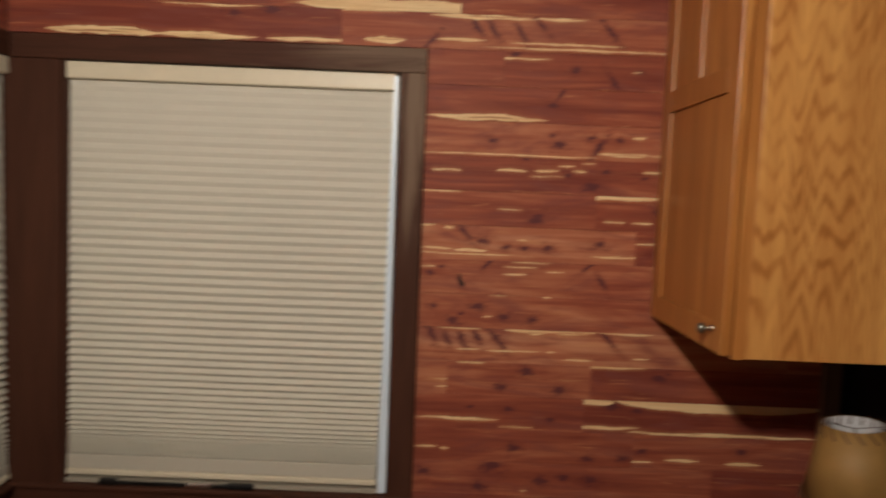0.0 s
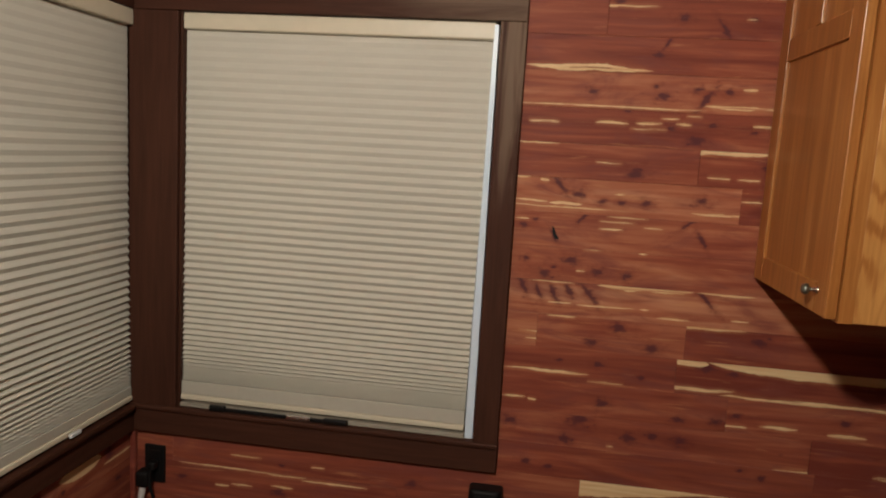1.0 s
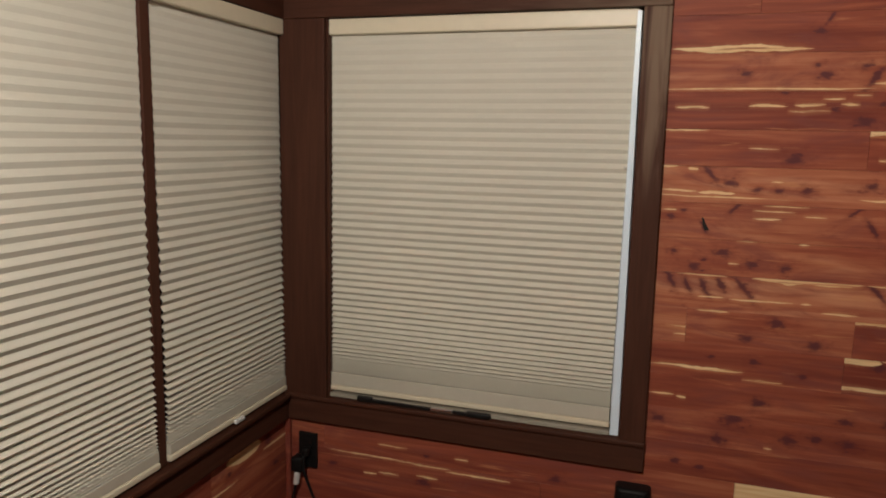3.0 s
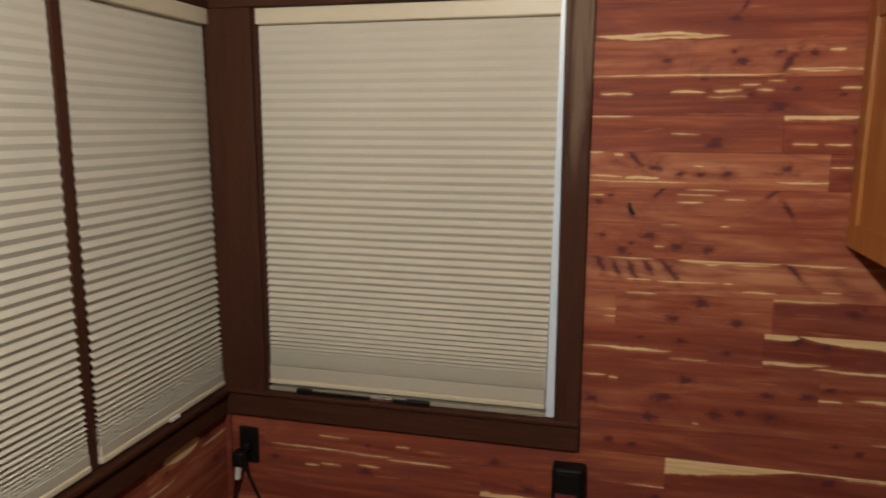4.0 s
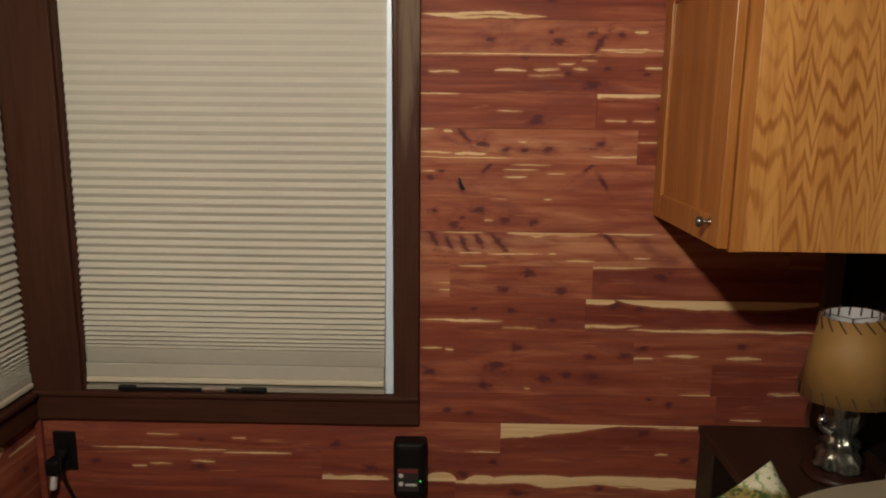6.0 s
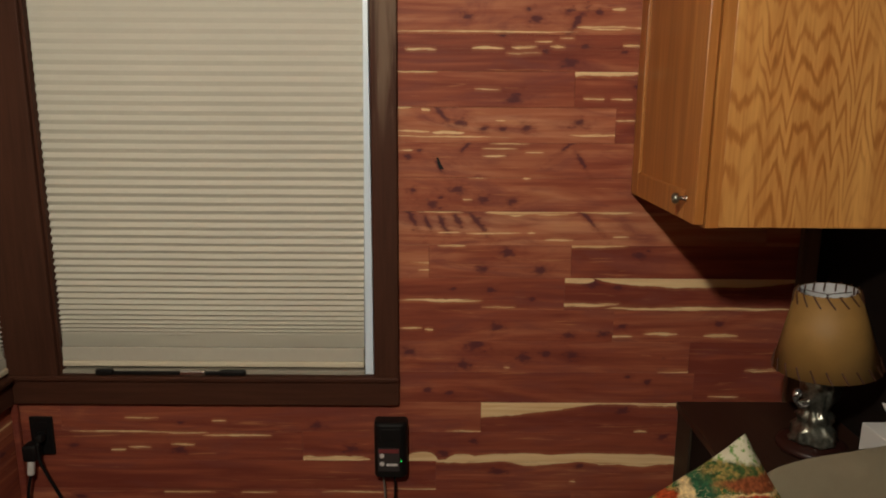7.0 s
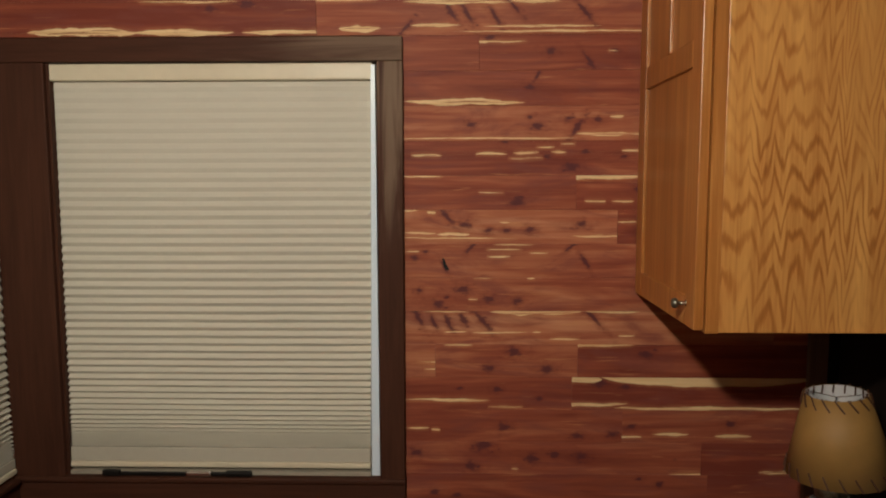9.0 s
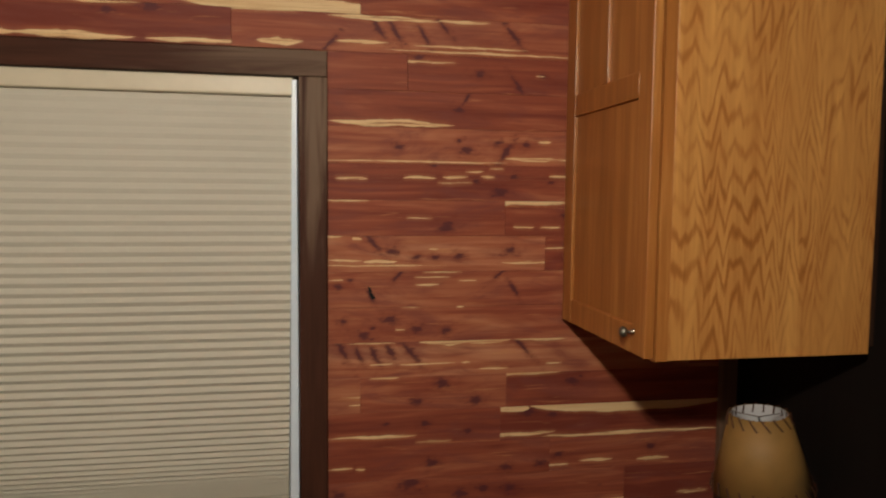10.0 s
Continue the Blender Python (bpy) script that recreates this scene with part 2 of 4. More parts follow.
def fabric(name, colour, threads=900.0, vary=0.1, slub_at=(12, 12, 160)):
    m, tree, b = material(name, 0.9, 0, 0.15)
    k = Nodes(tree)
    weave = k.noise(k.coords((threads, threads, threads)), 1.0, 2.0, 0.7)
    slub = k.noise(k.coords(slub_at), 1.0, 3.0)
    broad = k.noise(k.coords((3, 3, 3)), 1.0, 3.0)
    f = k.math("ADD", k.math("MULTIPLY", weave, 0.35), k.math("ADD", k.math("MULTIPLY", slub, 0.3), k.math("MULTIPLY", broad, 0.35)))
    k.put(b.inputs["Base Color"], k.ramp(f, [(0.3, tuple(c * (1 - vary) for c in colour)), (0.7, tuple(c * (1 + vary) for c in colour))]))
    b.inputs["Sheen Weight"].default_value = 0.15
    k.bump(b, weave, 0.15, 0.0004)
    return m


def shade_cloth():
    """Thin pleated cloth that lets some light through."""
    m = fabric("pleated_cloth", (0.68, 0.655, 0.565), 900.0, 0.06)
    k = Nodes(m.node_tree)
    b = m.node_tree.nodes["Principled BSDF"]
    thin = k.node("ShaderNodeBsdfTranslucent", Color=(0.66, 0.62, 0.53, 1))
    both = k.node("ShaderNodeMixShader", _0=0.12, _1=b.outputs[0], _2=thin.outputs[0])
    k.put(m.node_tree.nodes["Material Output"].inputs[0], both.outputs[0])
    return m


def casing_wood(name, along):
    """Dark brown stain, scuffed pale and greyish in long patches."""
    m, tree, b = material(name, 0.6, 0, 0.2)
    k = Nodes(tree)
    fine = k.noise(k.coords(along), 1.0, 5.0, 0.6, 0.4)
    worn = k.noise(k.coords(tuple(a * 0.37 for a in along)), 1.0, 4.0, 0.6, 0.8)
    much = k.node("ShaderNodeAttribute")
    much.attribute_type, much.attribute_name = "OBJECT", "worn"
    near = k.node("ShaderNodeVectorMath", _0=k.node("ShaderNodeTexCoord").outputs["Object"], _1=(0.465, -0.02, 1.11))
    near.operation = "DISTANCE"
    dark = k.ramp(fine, [(0.3, (0.044, 0.0150, 0.0082)), (0.7, (0.070, 0.025, 0.0135))])
    rubbed = k.smooth(near.outputs["Value"], 0.45, 0.03)
    scuff = k.math("MULTIPLY", k.smooth(k.math("ADD", worn, k.math("MULTIPLY", rubbed, 0.20)), 0.50, 0.78), k.math("MULTIPLY", much.outputs["Fac"], k.smooth(near.outputs["Value"], 0.55, 0.3)))
    k.put(b.inputs["Base Color"], k.mix(k.math("MULTIPLY", scuff, 0.9), dark, (0.21, 0.145, 0.10)))
    k.put(b.inputs["Roughness"], k.math("ADD", 0.55, k.math("MULTIPLY", worn, 0.2)))
    k.bump(b, fine, 0.2, 0.0006)
    return m


def print_fabric():
    """A printed cushion cover: leaves, yellow flowers, a red patch, a pale corner."""
    m, tree, b = material("printed_cotton", 0.85, 0, 0.15)
    k = Nodes(tree)
    tc = k.node("ShaderNodeTexCoord")
    warp = k.node("ShaderNodeTexNoise", Vector=tc.outputs["Object"], Scale=55.0, Detail=6.0)
    at = k.node("ShaderNodeVectorMath", _0=warp.outputs["Color"], _1=(0.022, 0.022, 0.022))
    at.operation = "MULTIPLY"
    moved = k.node("ShaderNodeVectorMath", _0=at.outputs[0], _1=tc.outputs["Object"])
    mottle = k.noise(moved.outputs[0], 62.0, 7.0, 0.72)
    big = k.noise(moved.outputs[0], 24.0, 3.0)
    pick = k.smooth(k.math("ADD", k.math("MULTIPLY", mottle, 0.65), k.math("MULTIPLY", big, 0.35)), 0.32, 0.68)
    col = k.ramp(pick, [(0.0, (0.015, 0.05, 0.02)), (0.30, (0.03, 0.10, 0.03)), (0.42, (0.12, 0.12, 0.03)), (0.50, (0.22, 0.10, 0.04)),
                        (0.54, (0.50, 0.36, 0.06)), (0.60, (0.26, 0.20, 0.07)), (0.72, (0.42, 0.05, 0.02)), (0.86, (0.06, 0.16, 0.03))])
    sep = k.node("ShaderNodeSeparateXYZ", _0=moved.outputs[0])
    x, z = k.math("SUBTRACT", sep.outputs[0], -0.004), k.math("SUBTRACT", sep.outputs[2], -0.004)
    u = k.math("SUBTRACT", k.math("MULTIPLY", x, 0.853), k.math("MULTIPLY", z, 0.522))
    v = k.math("ADD", k.math("MULTIPLY", x, 0.522), k.math("MULTIPLY", z, 0.853))

    speck = k.noise(tc.outputs["Object"], 130.0, 5.0, 0.65)
    fleck = k.ramp(speck, [(0.36, (0.30, 0.26, 0.20)), (0.50, (0.95, 0.95, 0.95)), (0.64, (1.7, 1.6, 1.3))])

    def spot(colour, x, z, rx, rz, base, power=2.0):
        colour = k.mix(0.6, colour, fleck, "MULTIPLY")
        dx = k.math("POWER", k.math("ABSOLUTE", k.math("DIVIDE", k.math("SUBTRACT", u, x), rx)), power)
        dz = k.math("POWER", k.math("ABSOLUTE", k.math("DIVIDE", k.math("SUBTRACT", v, z), rz)), power)
        return k.mix(k.smooth(k.math("ADD", dx, dz), 1.7, 0.45), base, colour)

    leaf = k.noise(tc.outputs["Object"], 90.0, 3.0)
    pale = k.ramp(leaf, [(0.52, (0.50, 0.48, 0.36)), (0.64, (0.12, 0.24, 0.06))])
    moss = k.ramp(leaf, [(0.40, (0.035, 0.07, 0.02)), (0.60, (0.24, 0.17, 0.05))])
    col = spot(moss, 0.045, 0.19, 0.09, 0.026, col)
    col = spot((0.02, 0.075, 0.035), -0.03, 0.15, 0.032, 0.036, col)
    col = spot((0.02, 0.075, 0.035), -0.062, 0.182, 0.028, 0.013, col)
    col = spot((0.20, 0.055, 0.02), 0.075, 0.171, 0.065, 0.013, col)
    col = spot((0.55, 0.40, 0.2), 0.068, 0.153, 0.06, 0.0035, col)
    col = spot((0.30, 0.026, 0.010), 0.056, 0.134, 0.034, 0.018, col, 3.5)
    col = spot((0.55, 0.36, 0.02), 0.058, 0.100, 0.028, 0.010, col)
    col = spot((0.60, 0.42, 0.04), -0.022, 0.103, 0.014, 0.028, col)
    col = spot((0.30, 0.045, 0.012), -0.078, 0.146, 0.028, 0.010, col)
    col = spot((0.50, 0.38, 0.2), -0.045, 0.15, 0.012, 0.026, col)
    curl = k.math("ABSOLUTE", k.math("SUBTRACT", k.noise(tc.outputs["Object"], 30.0, 1.0, 0.5, 2.2), 0.5))
    curl = k.math("MULTIPLY", k.smooth(curl, 0.022, 0.008), k.smooth(k.noise(tc.outputs["Object"], 19.0, 1.0), 0.48, 0.58))
    col = k.mix(k.math("MULTIPLY", curl, 0.55), col, (0.50, 0.40, 0.24))
    col = k.mix(k.smooth(sep.outputs[2], 0.170, 0.176), col, (0.42, 0.28, 0.13))
    col = k.mix(k.smooth(k.math("ADD", v, k.math("MULTIPLY", u, 0.1)), 0.203, 0.213), col, pale)
    k.put(b.inputs["Base Color"], col)
    k.bump(b, k.noise(tc.outputs["Object"], 700.0, 2.0), 0.15, 0.0004)
    return m


CEDAR = cedar()
CASING, CASING_LEVEL = casing_wood("dark_stained_casing", (70, 70, 4)), casing_wood("dark_stained_level_casing", (5, 5, 70))
OAK, OAK_PANEL = oak("honey_oak", False), oak("oak_veneer", True)
POST = wood("weathered_brown_wood", [(0.3, (0.095, 0.052, 0.030)), (0.7, (0.16, 0.092, 0.055))], 0.6, (50, 50, 3))
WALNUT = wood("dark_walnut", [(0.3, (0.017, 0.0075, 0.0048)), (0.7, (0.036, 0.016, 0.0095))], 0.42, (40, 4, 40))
OLIVE = wood("olive_brown_wood", [(0.3, (0.018, 0.012, 0.007)), (0.7, (0.034, 0.023, 0.013))], 0.55, (50, 50, 4))
# near-black colour supplies the darkness itself, whatever lamp light arrives
NEAR_BLACK = wood("near_black_wood", [(0.3, (0.0035, 0.0022, 0.0016)), (0.7, (0.008, 0.005, 0.0035))], 0.7, (50, 50, 3), 0.2)
SHADE_CLOTH = shade_cloth()
RAIL = plain("cream_rail", (0.66, 0.60, 0.46), 0.42, vary=0.04)
RAIL_CLOTH = plain("beige_rail_cover", (0.49, 0.465, 0.39), 0.8, vary=0.05)
# blue cast in this white imitates daylight leaking past the shade
VINYL = plain("blue_tinted_vinyl", (0.72, 0.84, 0.96), 0.35, vary=0.03)
LEDGE = plain("pale_ledge", (0.34, 0.31, 0.25), 0.5, vary=0.1)
BLACK = plain("black_plastic", (0.006, 0.0055, 0.0055), 0.5, spec=0.25, vary=0.2)
GREY_CORD = plain("grey_cord", (0.16, 0.14, 0.12), 0.5)
METAL = plain("brushed_steel", (0.62, 0.62, 0.62), 0.25, 1.0)
NICKEL = plain("pale_metal", (0.75, 0.70, 0.60), 0.2, 1.0)
BRONZE = plain("dark_pewter", (0.22, 0.225, 0.19), 0.30, 0.9, vary=0.85, scale=110, bump=0.6)
MAHOGANY = wood("red_mahogany", [(0.3, (0.016, 0.005, 0.004)), (0.7, (0.034, 0.010, 0.007))], 0.42, (9, 60, 60), 0.3)
PARCHMENT = plain("parchment", (0.295, 0.165, 0.046), 0.6, vary=0.16, scale=26, bump=0.2)
LINING = plain("white_lining", (0.72, 0.72, 0.74), 0.7, vary=0.04)
LEATHER = plain("brown_lacing", (0.075, 0.028, 0.014), 0.6)
TAUPE = fabric("taupe_cotton", (0.175, 0.148, 0.100), 700.0, 0.16, (25, 25, 25))
PRINT = print_fabric()
QUILT = fabric("brown_quilt", (0.13, 0.075, 0.045), 400.0, 0.2)
CARTON = plain("white_carton", (0.66, 0.67, 0.66), 0.55, vary=0.03)
TISSUE = plain("tissue_paper", (0.80, 0.80, 0.80), 0.9, vary=0.03)
LABEL_RED = plain("red_print", (0.16, 0.028, 0.03), 0.5)
LABEL_GREY = plain("grey_print", (0.03, 0.024, 0.024), 0.5)
LABEL_WHITE = plain("white_print", (0.62, 0.60, 0.58), 0.5)
CEILING = wood("ceiling_board", [(0.3, (0.075, 0.034, 0.020)), (0.7, (0.125, 0.058, 0.034))], 0.65, (50, 4, 50))
CARPET = fabric("brown_carpet", (0.10, 0.065, 0.045), 300.0, 0.3)
WALL = wood("plain_brown_wall", [(0.3, (0.08, 0.032, 0.018)), (0.7, (0.13, 0.055, 0.030))], 0.6, (4, 4, 40))


def glow(name, colour, strength):
    m, tree, b = material(name, 0.4)
    b.inputs["Base Color"].default_value = (*colour, 1)
    b.inputs["Emission Color"].default_value = (*colour, 1)
    b.inputs["Emission Strength"].default_value = strength
    return m


DOME = glow("lit_glass_dome", LAMP_COLOUR, LAMP_STRENGTH)
GREEN_LED = glow("green_indicator", (0.05, 1.0, 0.15), 0.6)


def glass():
    m, tree, b = material("window_glass", 0.02)
    b.inputs["Base Color"].default_value = (0.02, 0.02, 0.025, 1)
    b.inputs["Transmission Weight"].default_value = 0.6
    return m


GLASS = glass()

# ---- building blocks ----
BASE = {}


def thing(name, at, label="", category="", group="", kind=""):
    ob = new(name)
    ob.empty_display_size = 0.05
    ob.location = at
    BASE[ob] = Vector(at)
    return tagged(ob, label, category, group, kind)


def part(name, bm, mat, parent=None, label="", smooth=False):
    """Links a bmesh, given in world places, as one mesh under a thing or a part."""
    base = BASE.get(parent, Vector())
    bmesh.ops.translate(bm, verts=bm.verts, vec=-base)
    bmesh.ops.recalc_face_normals(bm, faces=bm.faces)
    me = bpy.data.meshes.new(name)
    bm.to_mesh(me)
    bm.free()
    for p in me.polygons:
        p.use_smooth = smooth
    me.materials.append(mat)
    ob = new(name, me)
    ob.parent = parent
    BASE[ob] = base
    return tagged(ob, label)


def box(x0, x1, y0, y1, z0, z1, bevel=0.0, segments=2):
    bm = bmesh.new()
    bmesh.ops.create_cube(bm, size=1)
    for v in bm.verts:
        v.co = ((x0 + x1) / 2 + v.co.x * (x1 - x0), (y0 + y1) / 2 + v.co.y * (y1 - y0), (z0 + z1) / 2 + v.co.z * (z1 - z0))
    if bevel:
        bmesh.ops.bevel(bm, geom=bm.edges[:], offset=bevel, segments=segments, affect="EDGES", profile=0.5)
    return bm


def lathe(cx, cy, profile, n=40, ripple=None):
    """A turned shape from (radius, height) pairs."""
    bm = bmesh.new()
    rings = []
    for r, z in profile:
        ring = []
        for i in range(n):
            a = 2 * math.pi * i / n
            q = r * (1 + (ripple(a, z) if ripple else 0))
            ring.append(bm.verts.new((cx + q * math.cos(a), cy + q * math.sin(a), z)))
        rings.append(ring)
    for a, b in zip(rings, rings[1:]):
        for i in range(n):
            bm.faces.new((a[i], a[(i + 1) % n], b[(i + 1) % n], b[i]))
    return bm, rings


def capped(bm, rings):
    for ring in (rings[0], rings[-1]):
        bm.faces.new(ring)
    return bm


def tube(points, radius, n=8, taper=None):
    """A round cord through the points, smoothed."""
    pts = [Vector(p) for p in points]
    fine = []
    for i in range(len(pts) - 1):
        p0, p1, p2, p3 = pts[max(i - 1, 0)], pts[i], pts[i + 1], pts[min(i + 2, len(pts) - 1)]
        for j in range(8):
            t = j / 8
            fine.append(0.5 * (2 * p1 + (p2 - p0) * t + (2 * p0 - 5 * p1 + 4 * p2 - p3) * t * t + (3 * p1 - p0 - 3 * p2 + p3) * t ** 3))
    fine.append(pts[-1])
    bm = bmesh.new()
    rings = []
    for i, p in enumerate(fine):
        d = (fine[min(i + 1, len(fine) - 1)] - fine[max(i - 1, 0)]).normalized()
        side = d.cross(Vector((0.3, 1, 0.2))).normalized()
        up = side.cross(d)
        r = radius * (taper(i / (len(fine) - 1)) if taper else 1)
        rings.append([bm.verts.new(p + r * (math.cos(2 * math.pi * a / n) * side + math.sin(2 * math.pi * a / n) * up)) for a in range(n)])
    for a, b in zip(rings, rings[1:]):
        for i in range(n):
            bm.faces.new((a[i], a[(i + 1) % n], b[(i + 1) % n], b[i]))
    return capped(bm, rings)


def turned(bm, m):
    bmesh.ops.transform(bm, matrix=m, verts=bm.verts)
    return bm


# ---- the room's shell ----
X_WEST, X_EAST, Y_NORTH, Y_SOUTH, HEIGHT = -1.115, 1.065, 2.0, -1.9, 2.21
ROW, ROW_TOP = 0.088, 1.442


def structure(name, bm, mat, label):
    return tagged(part(name, bm, mat), label, "", "", "structure")


def pierced(boxes):
    bm = bmesh.new()
    for b in boxes:
        part_bm = box(*b)
        me = bpy.data.meshes.new("piece")
        part_bm.to_mesh(me)
        part_bm.free()
        bm.from_mesh(me)
        bpy.data.meshes.remove(me)
    return bm


WX0, WX1, WZ0, WZ1 = -0.978, -0.124, 0.640, 1.732          # north window's opening
VY0, VY1 = 0.66, 1.978                                     # west windows' opening
yb = Y_NORTH + 0.014
wall_north = structure("wall_north", pierced([
    (X_WEST - 0.1, WX0, yb, yb + 0.09, 0, HEIGHT), (WX1, X_EAST + 0.1, yb, yb + 0.09, 0, HEIGHT),
    (WX0, WX1, yb, yb + 0.09, 0, WZ0), (WX0, WX1, yb, yb + 0.09, WZ1, HEIGHT)]), WALL, "wall clad in red cedar planks with cream sapwood")
xb = X_WEST - 0.014
wall_west = structure("wall_west", pierced([
    (xb - 0.09, xb, VY1, Y_NORTH + 0.014, 0, HEIGHT), (xb - 0.09, xb, Y_SOUTH, VY0, 0, HEIGHT),
    (xb - 0.09, xb, VY0, VY1, 0, WZ0), (xb - 0.09, xb, VY0, VY1, WZ1, HEIGHT)]), WALL, "cedar planked wall with two shaded windows")
# east side coloured near-black to render as plain darkness
structure("wall_east", box(X_EAST, X_EAST + 0.1, Y_SOUTH, Y_NORTH + 0.014, 0, HEIGHT), NEAR_BLACK, "east wall behind the lamp, coloured near-black for darkness")
# out of view; dark brown keeps bounced light out of the shadows
structure("wall_south", box(X_WEST - 0.1, X_EAST + 0.1, Y_SOUTH - 0.1, Y_SOUTH, 0, HEIGHT), WALL, "unseen brown wall closing the room, dark to limit bounce")
structure("floor", box(X_WEST - 0.1, X_EAST + 0.1, Y_SOUTH, Y_NORTH + 0.1, -0.1, 0), CARPET, "brown carpeted floor")
# out of view; dark colour holds back bounce onto the upper walls
structure("ceiling", box(X_WEST - 0.1, X_EAST + 0.1, Y_SOUTH, Y_NORTH + 0.1, HEIGHT, HEIGHT + 0.1), CEILING, "unseen low ceiling, dark brown to cut bounced light")
structure("corner_trim_west", box(X_WEST + 0.001, X_WEST + 0.019, Y_NORTH - 0.019, Y_NORTH - 0.001, 0, 0.557, 0.006), CEDAR, "narrow cedar strip in the wall corner")
structure("corner_trim_east", box(X_EAST - 0.080, X_EAST - 0.032, Y_NORTH - 0.02, Y_NORTH - 0.001, 0, HEIGHT - 0.002, 0.003), POST, "brown wooden post in the wall corner")
# added strip covers the planks here so the gap beside the post stays dark
structure("corner_filler", box(X_EAST - 0.0315, X_EAST - 0.001, Y_NORTH - 0.016, Y_NORTH - 0.001, 0, HEIGHT - 0.002, 0.002), NEAR_BLACK, "near-black strip added to keep the corner gap dark")


# ---- windows ----
def window_north():
    w = thing("window_1", (-0.55, Y_NORTH, WZ0), "window with wide dark brown stained casing", "window", "", "structure")
    f, bk = Y_NORTH - 0.02, Y_NORTH - 0.0005
    part("casing_top", box(-1.113, -0.059, f, bk, 1.7285, 1.789, 0.003), CASING_LEVEL, w)["worn"] = 0.75
    part("casing_side", box(WX1 - 0.001, -0.059, f, bk, WZ0 - 0.01, 1.728, 0.003), CASING, w, "dark casing scuffed pale near its top")["worn"] = 1.0
    part("casing_side", box(-1.113, WX0 + 0.006, f, bk, WZ0 - 0.01, 1.728, 0.003), CASING, w)
    part("stop", box(WX0 + 0.0065, WX0 + 0.014, f + 0.012, f + 0.05, WZ0, 1.728, 0.001), CASING, w)
    part("sill", box(-1.113, -0.0575, f - 0.006, Y_NORTH + 0.05, WZ0 - 0.013, WZ0 + 0.002, 0.004), CASING_LEVEL, w)
    part("apron", box(-1.113, -0.058, f + 0.002, bk, 0.558, WZ0 - 0.0135, 0.003), CASING_LEVEL, w)
    liner = box(-0.150, -0.1275, Y_NORTH - 0.004, Y_NORTH + 0.04, WZ0 + 0.003, 1.722, 0.0015)
    for v in liner.verts:
        if v.co.z > 1.0:
            v.co.x += 0.0085 if v.co.x < -0.14 else -0.002
    # its bluish colour stands in for daylight in the gap beside the shade
    part("jamb_liner", liner, VINYL, w, "white vinyl side strip tinted blue like leaking daylight")
    frame_x0, frame_x1 = WX0 + 0.002, WX1 - 0.002
    sash = part("sash", pierced([(frame_x0, frame_x1, 2.055, 2.085, WZ0 + 0.003, WZ0 + 0.055), (frame_x0, frame_x1, 2.055, 2.085, 1.68, WZ1 - 0.002),
                                 (frame_x0, frame_x0 + 0.04, 2.055, 2.085, WZ0 + 0.055, 1.68), (frame_x1 - 0.04, frame_x1, 2.055, 2.085, WZ0 + 0.055, 1.68)]), VINYL, w, "white vinyl sash")
    part("pane", box(frame_x0 + 0.04, frame_x1 - 0.04, 2.066, 2.072, WZ0 + 0.055, 1.68), GLASS, sash)
    part("vinyl_ledge", box(-0.972, -0.152, 1.9935, 2.05, 0.6425, 0.6535, 0.001), LEDGE, w, "pale vinyl ledge")
    latch = part("latch_bar", box(-0.86, -0.47, 1.984, 1.993, 0.6425, 0.6525, 0.002), BLACK, w, "black window latch bar")
    part("latch_end", box(-0.872, -0.825, 1.978, 1.993, 0.6425, 0.6595, 0.004), BLACK, latch)
    part("latch_lever", box(-0.645, -0.575, 1.976, 1.992, 0.6425, 0.6595, 0.005), METAL, latch, "shiny steel latch lever")
    part("latch_end", box(-0.54, -0.47, 1.978, 1.993, 0.6425, 0.658, 0.004), BLACK, latch)


def window_west():
    w = thing("window_2", (X_WEST, 1.3, WZ0), "pair of windows in a dark brown stained casing", "window", "", "structure")
    f, bk = X_WEST + 0.02, X_WEST + 0.0005
    part("casing_top", box(bk, f, 0.56, Y_NORTH - 0.0205, 1.7285, 1.789, 0.003), CASING_LEVEL, w)
    part("casing_side", box(bk, f, 0.56, VY0 + 0.004, WZ0 - 0.01, 1.728, 0.003), CASING, w)
    part("mullion", box(X_WEST - 0.06, X_WEST + 0.006, 1.422, 1.452, WZ0 + 0.0025, 1.728, 0.003), CASING, w)
    part("sill", box(X_WEST - 0.06, f + 0.012, 0.55, Y_NORTH - 0.0325, WZ0 - 0.013, WZ0 + 0.002, 0.004), CASING_LEVEL, w)
    part("apron", box(bk, f - 0.002, 0.56, Y_NORTH - 0.0185, 0.558, WZ0 - 0.0135, 0.003), CASING_LEVEL, w)
    for y0, y1 in ((VY0 + 0.002, 1.42), (1.454, VY1 - 0.002)):
        s = part("sash", pierced([(X_WEST - 0.09, X_WEST - 0.065, y0, y1, WZ0 + 0.003, WZ0 + 0.05), (X_WEST - 0.09, X_WEST - 0.065, y0, y1, 1.68, WZ1 - 0.002),
                                  (X_WEST - 0.09, X_WEST - 0.065, y0, y0 + 0.04, WZ0 + 0.05, 1.68), (X_WEST - 0.09, X_WEST - 0.065, y1 - 0.04, y1, WZ0 + 0.05, 1.68)]), VINYL, w, "white vinyl sash")
        part("pane", box(X_WEST - 0.08, X_WEST - 0.075, y0 + 0.04, y1 - 0.04, WZ0 + 0.05, 1.68), GLASS, s)


window_north()
window_west()


